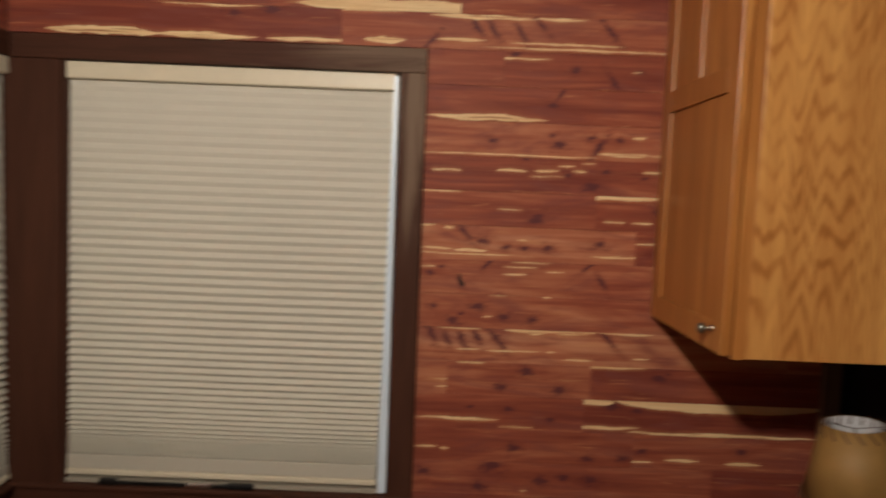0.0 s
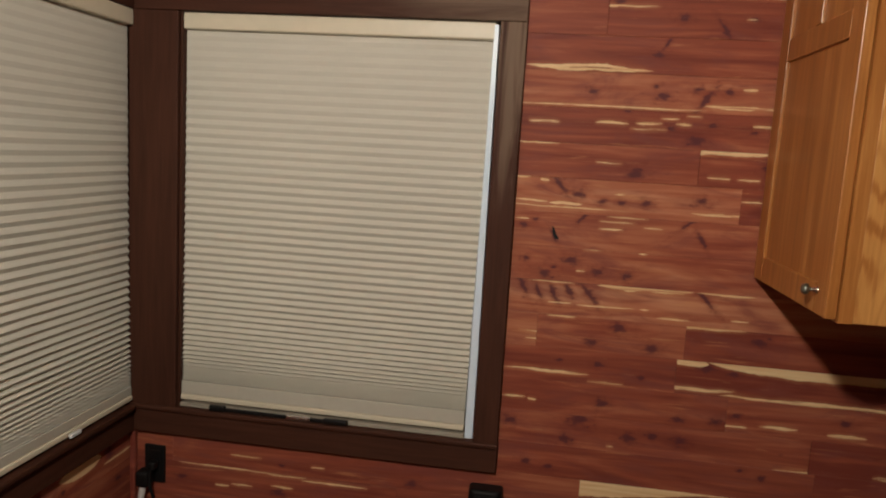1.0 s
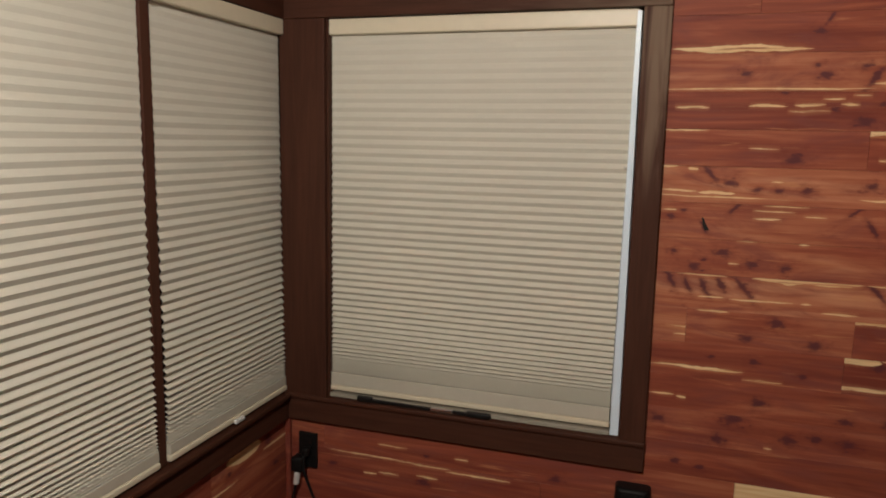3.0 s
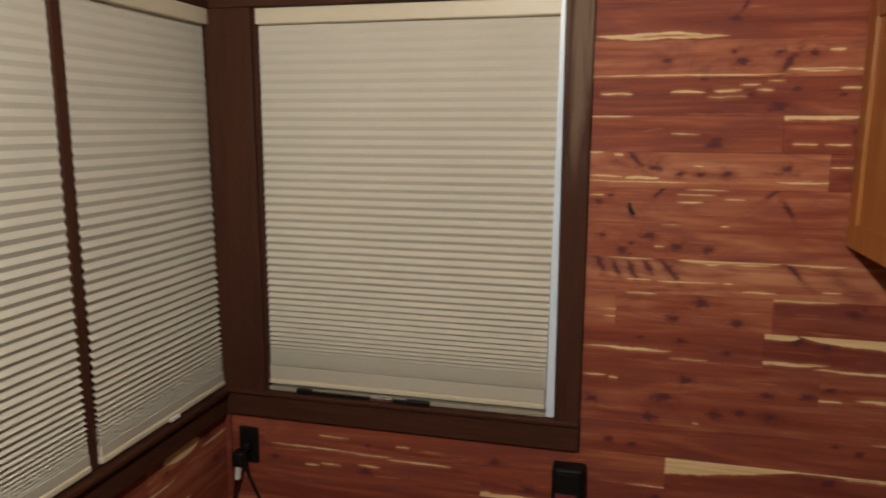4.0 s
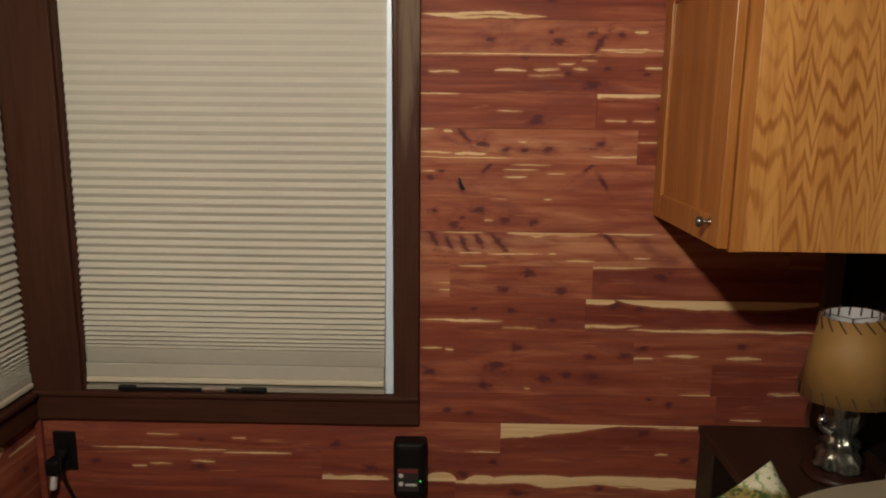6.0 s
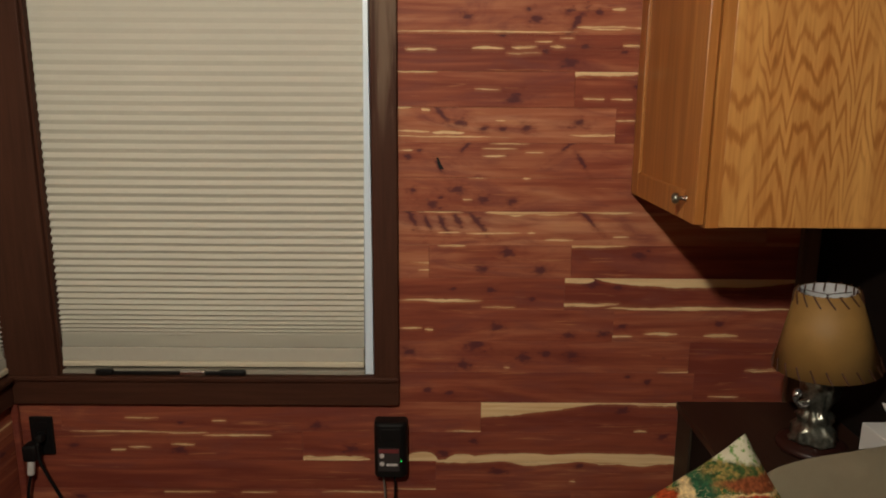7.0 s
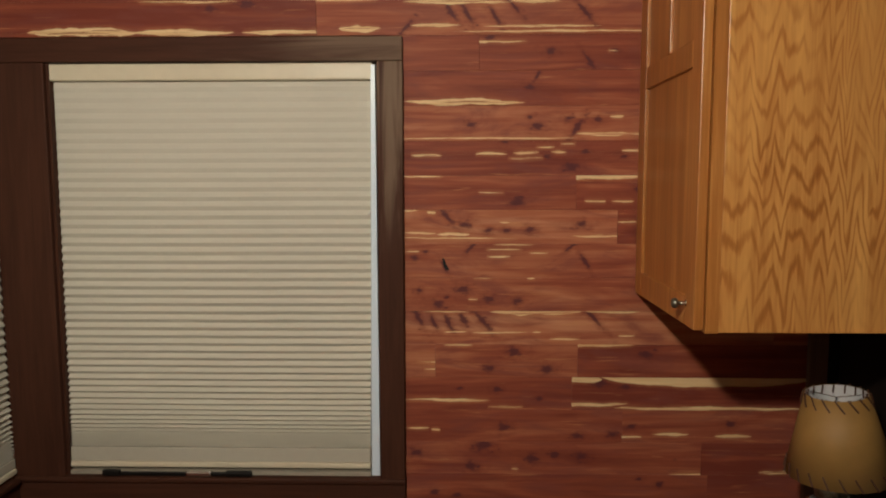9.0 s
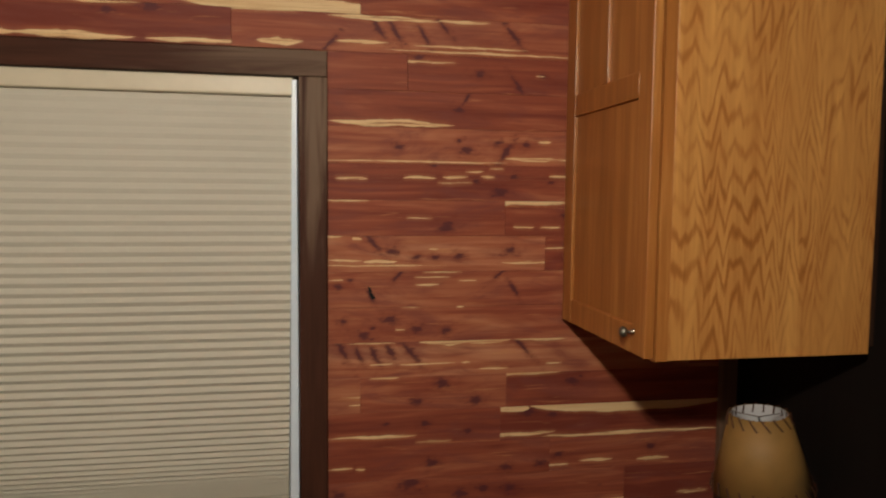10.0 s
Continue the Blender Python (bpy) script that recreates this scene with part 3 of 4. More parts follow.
# ---- pleated shades ----
def shade(width, z0, z1, m, label, lean=0.0):
    """A cellular shade, hung from a rail, its cells pulled open at the top and closed up at the bottom. Local x along it, y into the wall."""
    s = thing("cellular_shade", (0, 0, 0), label, "window shade", "pleated window shades")
    zr = z0 + (0.055 if lean else 0.042)
    steps, z, n = [], zr, 0
    while z < z1 - 0.046:
        p = min((0.0042 if lean else 0.0066) + 0.00098 * min(n, 13) + 0.0005 * min(max(n - 13, 0), 10) + 0.0002 * max(n - 23, 0), 0.0268)
        steps.append((z, p))
        z, n = z + p, n + 1
    top = z1 - 0.044
    k = (top - zr) / (z - zr)
    bm = bmesh.new()
    cols = 14
    rows = []

    def row(zz, y, wave):
        line = []
        for c in range(cols + 1):
            u = c / cols
            f = (top - zz) / (top - zr)
            sag = min(1.0, 0.15 + 4.0 * (zz - zr)) * 0.0005 * math.sin(5 * u + zz * 2) + min(1.0, 4.0 * (zz - zr)) * 0.0004 * noise.noise(Vector((u * 4, zz * 3, 3.1)))
            line.append(bm.verts.new((u * width + lean * f * (1 - 0.5 * u), y + min(0.6, 0.05 + 4.0 * (zz - zr)) * wave * noise.noise(Vector((u * 3, zz * 3, 1.7))), zz + sag)))
        return line

    for zz, p in steps:
        zz = zr + (zz - zr) * k
        p *= k
        depth = math.sqrt(max(0.0140 ** 2 - (p / 2) ** 2, 0.0035 ** 2)) * min(0.62 + 30 * p, 1.0)
        depth *= 1.0 - 0.68 * min(max((zz - zr) / (top - zr) - 0.45, 0.0) / 0.5, 1.0)
        rows.append(row(zz, 0.012, 0.0008))
        rows.append(row(zz + p * 0.46, 0.012 - depth, 0.0012))
    rows.append(row(top, 0.012, 0.0))
    for a, b in zip(rows, rows[1:]):
        for i in range(cols):
            bm.faces.new((a[i], a[i + 1], b[i + 1], b[i]))
    part("fabric", bm, SHADE_CLOTH, s, "beige pleated cloth in narrow cells")
    rail = part("headrail", box(-0.006, width + 0.004, -0.006, 0.03, z1 - 0.043, z1, 0.005, 3), RAIL, s, "smooth cream headrail")
    part("end_cap", box(-0.012, -0.0065, -0.008, 0.03, z1 - 0.047, z1 - 0.034, 0.002), NICKEL, rail)
    bottom = part("bottom_rail", box(lean, width + 0.5 * lean, -0.001, 0.024, z0 + 0.016, zr - 0.0005, 0.002), RAIL_CLOTH, s)
    part("rail_lip", box(lean - 0.004, width + 0.5 * lean, -0.005, 0.026, z0, z0 + 0.0155, 0.004, 3), RAIL, bottom, "cream bottom lip")
    if lean:
        # small white block forms the bright bead on the right edge
        part("cord_clip", box(width - 0.011, width - 0.006, -0.006, 0.002, 1.342, 1.348, 0.001), LABEL_WHITE, s, "tiny white bead at the side edge")
    tab = part("pull_tab", box(width * 0.5 - 0.02, width * 0.5 + 0.02, -0.016, -0.0055, z0 - 0.001, z0 + 0.01, 0.003), CARTON, bottom, "clear pull tab") if lean == 0 else None
    s.matrix_world = m
    return s


shade(0.829, 0.661, 1.7275, pose(-0.970, Y_NORTH + 0.002, 0), "beige cellular shade lowered almost to the sill", -0.024)
shade(0.520, 0.650, 1.7275, pose(X_WEST + 0.012, 1.456, 0, 0, 0, 90), "beige cellular shade fully lowered beside the corner")
shade(0.752, 0.650, 1.7275, pose(X_WEST + 0.012, 0.666, 0, 0, 0, 90), "wide beige cellular shade fully lowered over the side window")


# ---- the wall cabinet ----
def wall_cabinet():
    x0, x1, y0, y1, z0, z1 = 0.562, 1.027, 1.524, Y_NORTH - 0.003, 1.138, HEIGHT - 0.003
    c = thing("wall_cabinet", ((x0 + x1) / 2, (y0 + y1) / 2, z0), "honey oak wall cabinet with a framed door, hung on the wall", "cabinet")
    part("side_panel", box(x0 + 0.0205, x1, y0, y0 + 0.016, z0, z1, 0.0015), OAK_PANEL, c, "oak veneer side with pointed grain")
    part("bottom_panel", box(x0 + 0.0205, x1, y0 + 0.0165, y1, z0 + 0.012, z0 + 0.026), OAK, c)
    part("side_panel", box(x0 + 0.0205, x1, y1 - 0.016, y1, z0 + 0.0265, z1), OAK, c)
    # added walnut strip stands in for the dark gap beside the cabinet
    part("filler", box(x1 + 0.0005, X_EAST - 0.001, y0 + 0.03, y1, z0 + 0.01, z1), WALNUT, c, "dark set-back strip added to darken the gap by the wall")
    part("face_frame", pierced([(x0 - 0.0045, x0 + 0.02, y0 - 0.001, y0 + 0.04, z0 - 0.001, z1), (x0 - 0.0045, x0 + 0.02, y1 - 0.04, y1, z0, z1), (x0 - 0.0045, x0 + 0.02, y0 + 0.04, y1 - 0.04, z0, z0 + 0.045)]), OAK, c)
    dx0, dx1, dy0, dy1, dz0, dz1 = x0 - 0.026, x0 - 0.006, y0 + 0.004, y1 - 0.006, z0 + 0.004, z1 - 0.04
    st, mid = 0.058, 1.675
    door = part("door", box(dx0 + 0.012, dx1, dy0 + 0.004, dy1 - 0.004, dz0 + 0.004, dz1 - 0.004), OAK, c, "framed oak door with recessed panels")
    for a, b in ((dy0, dy0 + st), (dy1 - st, dy1)):
        part("stile", box(dx0, dx1 - 0.0005, a, b, dz0, dz1, 0.002), OAK, door)
    for a, b in ((dz0, dz0 + st), (mid - 0.026, mid + 0.026), (dz1 - st, dz1)):
        part("rail", box(dx0 + 0.0003, dx1 - 0.0005, dy0 + st + 0.0003, dy1 - st - 0.0003, a, b, 0.002), OAK, door)
    part("muntin", box(dx0 + 0.0003, dx1 - 0.0005, 1.742, 1.775, mid + 0.0263, dz1 - st - 0.0003, 0.002), OAK, door)
    part("door_panel", box(dx0 + 0.007, dx1 - 0.004, dy0 + st - 0.004, dy1 - st + 0.004, dz0 + st - 0.004, mid - 0.022), OAK, door)
    part("door_panel", box(dx0 + 0.007, dx1 - 0.004, dy0 + st - 0.004, 1.746, mid + 0.022, dz1 - st + 0.004), OAK, door)
    part("door_panel", box(dx0 + 0.007, dx1 - 0.004, 1.771, dy1 - st + 0.004, mid + 0.022, dz1 - st + 0.004), OAK, door)
    bm, rings = lathe(0, 0, [(0.0075, -0.001), (0.0075, 0.001), (0.0045, 0.003), (0.0045, 0.014)], 20)
    pull = part("knob_stem", turned(capped(bm, rings), pose(dx0 - 0.0005, 1.578, 1.187, 0, -90)), NICKEL, door, "pale metal knob stem", True)
    bm, rings = lathe(0, 0, [(0.0045, 0.0141), (0.010, 0.017), (0.011, 0.022), (0.009, 0.027), (0.004, 0.029)], 20)
    part("knob", turned(capped(bm, rings), pose(dx0 - 0.0005, 1.578, 1.187, 0, -90)), BRONZE, pull, "dark metal knob", True)


wall_cabinet()


# ---- the corner by the bed ----
def nightstand():
    x0, x1, y0, y1, top = 0.692, X_EAST - 0.003, 1.45, 1.965, 0.585
    n = thing("nightstand", ((x0 + x1) / 2, (y0 + y1) / 2, 0), "dark walnut nightstand standing in the corner", "nightstand")
    part("top", box(x0 - 0.006, x1, y0 - 0.008, y1, top - 0.022, top, 0.004), WALNUT, n)
    # near-black colour gives this recess its shade; the opposite side is walnut
    part("side_panel", box(x0 + 0.006, x0 + 0.018, y0 + 0.03, y1 - 0.1, 0.05, top - 0.0225), NEAR_BLACK, n, "recessed side coloured near-black as if in shade")
    part("side_stile", box(x0, x0 + 0.018, y1 - 0.0995, y1 - 0.002, 0.05, top - 0.0225, 0.002), OLIVE, n, "dull olive-brown stile")
    part("side_stile", box(x0, x0 + 0.018, y0, y0 + 0.0295, 0.05, top - 0.0225, 0.002), OLIVE, n, "dull olive-brown stile")
    part("side_panel", box(x1 - 0.018, x1, y0, y1 - 0.002, 0.05, top - 0.0225), WALNUT, n)
    part("back_panel", box(x0 + 0.0185, x1 - 0.0185, y1 - 0.014, y1 - 0.003, 0.05, top - 0.0225), WALNUT, n)
    part("shelf", box(x0 + 0.0185, x1 - 0.0185, y0 + 0.004, y1 - 0.0145, 0.05, 0.068), WALNUT, n)
    for z0, z1 in ((0.075, 0.31), (0.318, 0.555)):
        d = part("drawer_front", box(x0 + 0.02, x1 - 0.02, y0 - 0.006, y0 + 0.012, z0, z1, 0.003), WALNUT, n)
        part("drawer_knob", box(0.865, 0.895, y0 - 0.024, y0 - 0.0065, (z0 + z1) / 2 - 0.012, (z0 + z1) / 2 + 0.012, 0.005), BRONZE, d)
    for x in (x0 + 0.012, x1 - 0.012):
        for y in (y0 + 0.012, y1 - 0.014):
            part("foot", box(x - 0.01, x + 0.01, y - 0.01, y + 0.01, 0, 0.0495), WALNUT, n)


def table_lamp(cx, cy, z):
    lamp = thing("table_lamp", (cx, cy, z), "table lamp with a laced parchment shade on the nightstand", "lamp")
    bm, rings = lathe(cx, cy, [(0.074, z), (0.078, z + 0.006), (0.076, z + 0.014), (0.066, z + 0.020), (0.04, z + 0.022)])
    part("base_plate", capped(bm, rings), MAHOGANY, lamp, "round red mahogany base", True)
    prof = [(0.058, 0.0222), (0.062, 0.030), (0.055, 0.040), (0.058, 0.046), (0.050, 0.058), (0.040, 0.066), (0.043, 0.074), (0.047, 0.082), (0.038, 0.092),
            (0.030, 0.100), (0.034, 0.108), (0.040, 0.122), (0.046, 0.140), (0.046, 0.162), (0.036, 0.182), (0.022, 0.195), (0.012, 0.21), (0.010, 0.23)]
    bm, rings = lathe(cx, cy, [(r * 0.82, z + h) for r, h in prof], 48, lambda a, zz: 0.07 * math.sin(9 * a + zz * 60) + 0.07 * math.sin(4 * a - zz * 90) + 0.16 * noise.noise(Vector((4 * math.cos(a), 4 * math.sin(a), zz * 45))))
    body = part("body", capped(bm, rings), BRONZE, lamp, "dark pewter body with cast relief", True)
    for a in (200, 20):
        d = Vector((math.cos(radians(a)), math.sin(radians(a)), 0))
        at = Vector((cx, cy, z))
        up = Vector((0, 0, 1))
        # left arm takes bright steel to carry the white highlight; right stays pewter
        part("arm", tube([at + d * 0.022 + up * 0.120, at + d * 0.046 + up * 0.117, at + d * 0.064 + up * 0.128, at + d * 0.066 + up * 0.143, at + d * 0.054 + up * 0.149],
                         0.010, 10, lambda t: 1.0 - 0.25 * t + 0.25 * math.sin(9 * t)), METAL if a == 200 else BRONZE, body, "polished scroll arm", True)
    z0, z1, r0, r1 = z + 0.203, z + 0.382, 0.112, 0.063
    tilt = pose(cx + 0.010, cy, z0, 0, -5.5, 0) @ pose(-cx, -cy, -z0)
    bm, rings = lathe(cx, cy, [(r0 - 0.0015, z0), (r0, z0), (r1, z1), (r1 - 0.0015, z1)], 48)
    outer = part("shade", turned(bm, tilt), PARCHMENT, lamp, "tan parchment shade", True)
    bm, rings = lathe(cx, cy, [(r0 - 0.002, z0 + 0.0005), (r1 - 0.002, z1 - 0.0005)], 48)
    part("lining", turned(bm, tilt), LINING, outer, "white inner lining", True)
    slope = Vector((r1 - r0, 0, z1 - z0)).normalized()
    for zc, rc, count, lean in ((z1 - 0.010, r1 + 0.004, 16, 0.35), (z0 + 0.013, r0 - 0.003, 22, 0.25)):
        for i in range(count):
            a = 2 * math.pi * i / count
            h = 0.013
            pts = []
            for t in (-1, 0, 1):
                q = a + lean * -t * 0.35 * (0.071 / rc)
                rr = rc - t * h * 0.26 + 0.0012
                pts.append((cx + rr * math.cos(q), cy + rr * math.sin(q), zc + t * h))
            part("lace", turned(tube(pts, 0.0019, 5), tilt), LEATHER, outer)
            if zc > z + 0.3:
                part("lace", turned(tube([(cx + (rc - 0.009 + (0.002 if t else 0)) * math.cos(a + 0.06 * t), cy + (rc - 0.009) * math.sin(a + 0.06 * t), zc + 0.010 - 0.018 * t) for t in (0, 1)], 0.0019, 5), tilt), LEATHER, outer)
    part("socket", box(cx - 0.012, cx + 0.012, cy - 0.012, cy + 0.012, z + 0.2305, z + 0.30, 0.005), BRONZE, lamp)
    for a in (0, 120, 240):
        d = Vector((math.cos(radians(a)), math.sin(radians(a)), 0))
        at = Vector((cx, cy, z + 0.372))
        part("spider", turned(tube([at, at + d * 0.064], 0.0012, 6), tilt), METAL, lamp)
    part("harp", tube([(cx, cy, z + 0.295), tilt @ Vector((cx, cy, z + 0.34)), tilt @ Vector((cx, cy, z + 0.372))], 0.003, 6), METAL, lamp)


def tissue_box(x0, y0, z):
    t = thing("tissue_box", (x0 + 0.055, y0 + 0.055, z), "white cube tissue box with a tissue pulled up", "tissue box")
    part("carton", box(x0, x0 + 0.096, y0, y0 + 0.11, z, z + 0.112, 0.002), CARTON, t)
    bm = bmesh.new()
    grid = []
    for i in range(9):
        line = []
        for j in range(13):
            a, h = 2 * math.pi * j / 12, i / 8
            r = 0.012 + 0.026 * h + 0.008 * math.sin(3 * a + 5 * h) * h
            line.append(bm.verts.new((x0 + 0.042 + r * math.cos(a) * 0.9, y0 + 0.055 + r * 0.5 * math.sin(a), z + 0.113 + 0.06 * h + 0.010 * h * math.sin(2 * a + 1))))
        grid.append(line)
    for a, b in zip(grid, grid[1:]):
        for j in range(12):
            bm.faces.new((a[j], a[j + 1], b[j + 1], b[j]))
    part("tissue", bm, TISSUE, t, "crumpled white tissue", True)
    bm, rings = lathe(x0 + 0.04, y0 + 0.03, [(0.007, z + 0.1122), (0.007, z + 0.1128)], 16)
    part("printed_mark", capped(bm, rings), LABEL_GREY, t)


def cushion(width, height, depth, wrinkle, seed, drawn):
    """A stuffed cushion in local x and z, y through it."""
    bm = bmesh.new()
    n = 30
    both = []
    for side in (-1, 1):
        grid = []
        for i in range(n + 1):
            line = []
            for j in range(n + 1):
                u, v = 2 * i / n - 1, 2 * j / n - 1
                full = max((1 - abs(u) ** 2.6) * (1 - abs(v) ** 2.6), 0) ** 0.55
                pinch = 1 - drawn * (1 - abs(u) ** 2) * abs(v) ** 4 - 0.0
                pinch_v = 1 - drawn * (1 - abs(v) ** 2) * abs(u) ** 4
                w = wrinkle * noise.noise(Vector((u * 2.3 + seed, v * 2.3, side * 3.0))) * (0.25 + full)
                soft = 1 - (0.11 if drawn < 0 else 0.0) * (u * v) ** 4
                line.append(bm.verts.new((u * width / 2 * pinch_v * soft, side * depth / 2 * full + w, v * height / 2 * pinch * soft + 0.4 * w)))
            grid.append(line)
        for a, b in zip(grid, grid[1:]):
            for j in range(n):
                bm.faces.new((a[j], a[j + 1], b[j + 1], b[j]))
        both.append(grid)
    bmesh.ops.remove_doubles(bm, verts=bm.verts, dist=0.0006)
    return bm


def laid(name, bm, mat, m, label, category, group=""):
    ob = part(name, bm, mat, None, label, True)
    ob.matrix_world = m
    return tagged(ob, label, category, group)


def bed():
    b = thing("bed", (0.62, 0.75, 0), "bed with a brown quilt pushed into the corner", "bed")
    part("frame", box(0.14, 1.06, 0.12, 1.42, 0.0, 0.2, 0.01), WALNUT, b)
    part("mattress", box(0.15, 1.058, 0.13, 1.41, 0.2005, 0.36, 0.03, 3), TAUPE, b)
    part("quilt", box(0.13, 1.06, 0.11, 1.425, 0.3605, 0.40, 0.015, 3), QUILT, b, "brown quilt")


nightstand()
table_lamp(0.917, 1.705, 0.585)
tissue_box(0.966, 1.50, 0.585)
bed()
laid("throw_pillow", cushion(0.33, 0.33, 0.12, 0.011, 2.0, 0.065), PRINT, pose(0.527, 1.262, 0.597, -14, -34.5, 0), "square throw pillow printed with leaves and flowers", "pillow", "pillows on the bed")
laid("bed_pillow", cushion(0.56, 0.44, 0.15, 0.016, 7.0, -0.03), TAUPE, pose(0.925, 1.335, 0.545, -10, -11, -4), "plain taupe bed pillow leaning upright", "pillow", "pillows on the bed")


# ---- things on the walls ----
def charger():
    x0, x1, z0, z1, yf = -0.126, -0.036, 0.360, 0.520, 1.952
    c = thing("battery_charger", ((x0 + x1) / 2, Y_NORTH, z0), "black plug-in charger with a red label on the wall", "charger")
    bm = bmesh.new()
    rings, rad = [], 0.02
    for inset, z in ((0.006, z0), (0.002, z0 + 0.002), (0.0, z0 + 0.006), (0.0, z1 - 0.008), (0.002, z1 - 0.003), (0.007, z1)):
        ring = []
        for cx, cy, start in ((x0 + rad, yf + rad, 180), (x1 - rad, yf + rad, 270)):
            for q in range(9):
                a = radians(start + q * 90 / 8)
                ring.append(bm.verts.new((cx + (rad - inset) * math.cos(a), cy + (rad - inset) * math.sin(a), z)))
        ring += [bm.verts.new((x1 - inset, Y_NORTH - 0.001, z)), bm.verts.new((x0 + inset, Y_NORTH - 0.001, z))]
        rings.append(ring)
    for ra, rb in zip(rings, rings[1:]):
        for q in range(len(ra)):
            bm.faces.new((ra[q], ra[(q + 1) % len(ra)], rb[(q + 1) % len(ra)], rb[q]))
    capped(bm, rings)
    body = part("housing", bm, BLACK, c)
    part("cap", box(x0 + 0.018, x1 - 0.018, yf - 0.0012, yf + 0.02, z1 - 0.050, z1 - 0.014, 0.0012, 2), BLACK, body)
    lab = part("label", box(x0 + 0.011, x1 - 0.021, yf - 0.0012, yf + 0.001, z0 + 0.022, z1 - 0.070), LABEL_GREY, body, "dark printed label")
    part("title_bar", box(x0 + 0.013, x1 - 0.023, yf - 0.0022, yf - 0.0013, z1 - 0.084, z1 - 0.073), LABEL_RED, lab, "red title strip")
    for z in (z0 + 0.068, z0 + 0.044):
        bm, rings = lathe(0, 0, [(0.0065, 0), (0.0065, 0.001)], 18)
        part("dot", turned(capped(bm, rings), pose(x0 + 0.022, yf - 0.0013, z, 90)), LABEL_WHITE, lab)
    part("text_bar", box(x0 + 0.034, x1 - 0.026, yf - 0.0022, yf - 0.0013, z0 + 0.038, z0 + 0.045), LABEL_WHITE, lab)
    bm, rings = lathe(0, 0, [(0.0026, 0), (0.0022, 0.0015)], 12)
    part("indicator", turned(capped(bm, rings), pose(x1 - 0.016, yf - 0.0001, z0 + 0.052, 90)), GREEN_LED, body, "small green indicator light")
    part("cord", tube([(-0.072, 1.97, z0 + 0.004), (-0.070, 1.975, 0.31), (-0.078, 1.978, 0.24), (-0.105, 1.98, 0.15), (-0.125, 1.98, 0.012)], 0.0034), BLACK, c, "black cord hanging to the floor", True)
    part("cord", tube([(-0.104, 1.975, z0 + 0.004), (-0.100, 1.98, 0.31), (-0.098, 1.984, 0.24), (-0.108, 1.985, 0.15), (-0.115, 1.985, 0.012)], 0.0032), GREY_CORD, c, "grey cord", True)


def outlet():
    o = thing("wall_outlet", (-1.047, Y_NORTH, 0.405), "black wall outlet with two plugs in it", "outlet")
    part("plate", box(-1.078, -1.016, 1.990, Y_NORTH - 0.001, 0.405, 0.517, 0.003), BLACK, o)
    part("socket", box(-1.066, -1.028, 1.9865, 1.9895, 0.466, 0.503, 0.001), BLACK, o)
    part("socket", box(-1.066, -1.028, 1.9865, 1.9895, 0.419, 0.456, 0.001), BLACK, o)
    cable = thing("power_cable", (-1.058, 1.97, 0.42), "black power cable plugged into the outlet", "cable", "cables at the outlet")
    part("plug", box(-1.082, -1.044, 1.945, 1.986, 0.405, 0.452, 0.008, 3), BLACK, cable, "", True)
    part("ferrule", tube([(-1.066, 1.962, 0.404), (-1.072, 1.962, 0.362)], 0.0095, 12), LABEL_WHITE, cable, "white sleeve", True)
    part("cord", tube([(-1.072, 1.962, 0.364), (-1.086, 1.962, 0.30), (-1.094, 1.965, 0.22), (-1.088, 1.965, 0.12), (-1.080, 1.965, 0.005)], 0.0042), BLACK, cable, "", True)
    second = thing("power_cable", (-1.04, 1.97, 0.42), "thin black cable crossing another below the outlet", "cable", "cables at the outlet")
    part("plug", box(-1.052, -1.03, 1.958, 1.9862, 0.453, 0.478, 0.006, 3), BLACK, second, "", True)
    part("cord", tube([(-1.044, 1.962, 0.455), (-1.040, 1.958, 0.40), (-1.004, 1.966, 0.30), (-0.965, 1.972, 0.20), (-0.94, 1.975, 0.10), (-0.93, 1.975, 0.005)], 0.0045), BLACK, second, "", True)
    third = thing("charging_cord", (-0.99, 1.97, 0.005), "thin black cord looped under the outlet", "cable", "cables at the outlet")
    part("cord", tube([(-1.06, 1.984, 0.10), (-1.035, 1.984, 0.21), (-0.995, 1.984, 0.262), (-0.955, 1.984, 0.24), (-0.925, 1.984, 0.18), (-0.90, 1.984, 0.06), (-0.90, 1.984, 0.004)], 0.0026), BLACK, third, "", True)
    return o, cable, second, third


charger()
for hung in outlet():
    hung.location.x += 0.007


def ceiling_light():
    x, y, z = LAMP
    c = thing("ceiling_light", (x, y, z), "small round ceiling light with one lit frosted bulb", "ceiling light")
    bm, rings = lathe(x, y, [(0.075, HEIGHT - 0.001), (0.078, HEIGHT - 0.014), (0.06, HEIGHT - 0.024), (0.022, HEIGHT - 0.03), (0.020, z + 0.03), (0.032, z + 0.02), (0.031, z - 0.002)], 40)
    part("base", capped(bm, rings), NICKEL, c, "", True)
    bm, rings = lathe(x, y, [(0.030, z - 0.0025), (0.042, z - 0.018), (0.050, z - 0.038), (0.047, z - 0.058), (0.034, z - 0.074), (0.016, z - 0.083), (0.003, z - 0.085)], 40)
    part("bulb", capped(bm, rings), DOME, c, "lit frosted glass bulb", True)


ceiling_light()

# ---- cedar planks ----


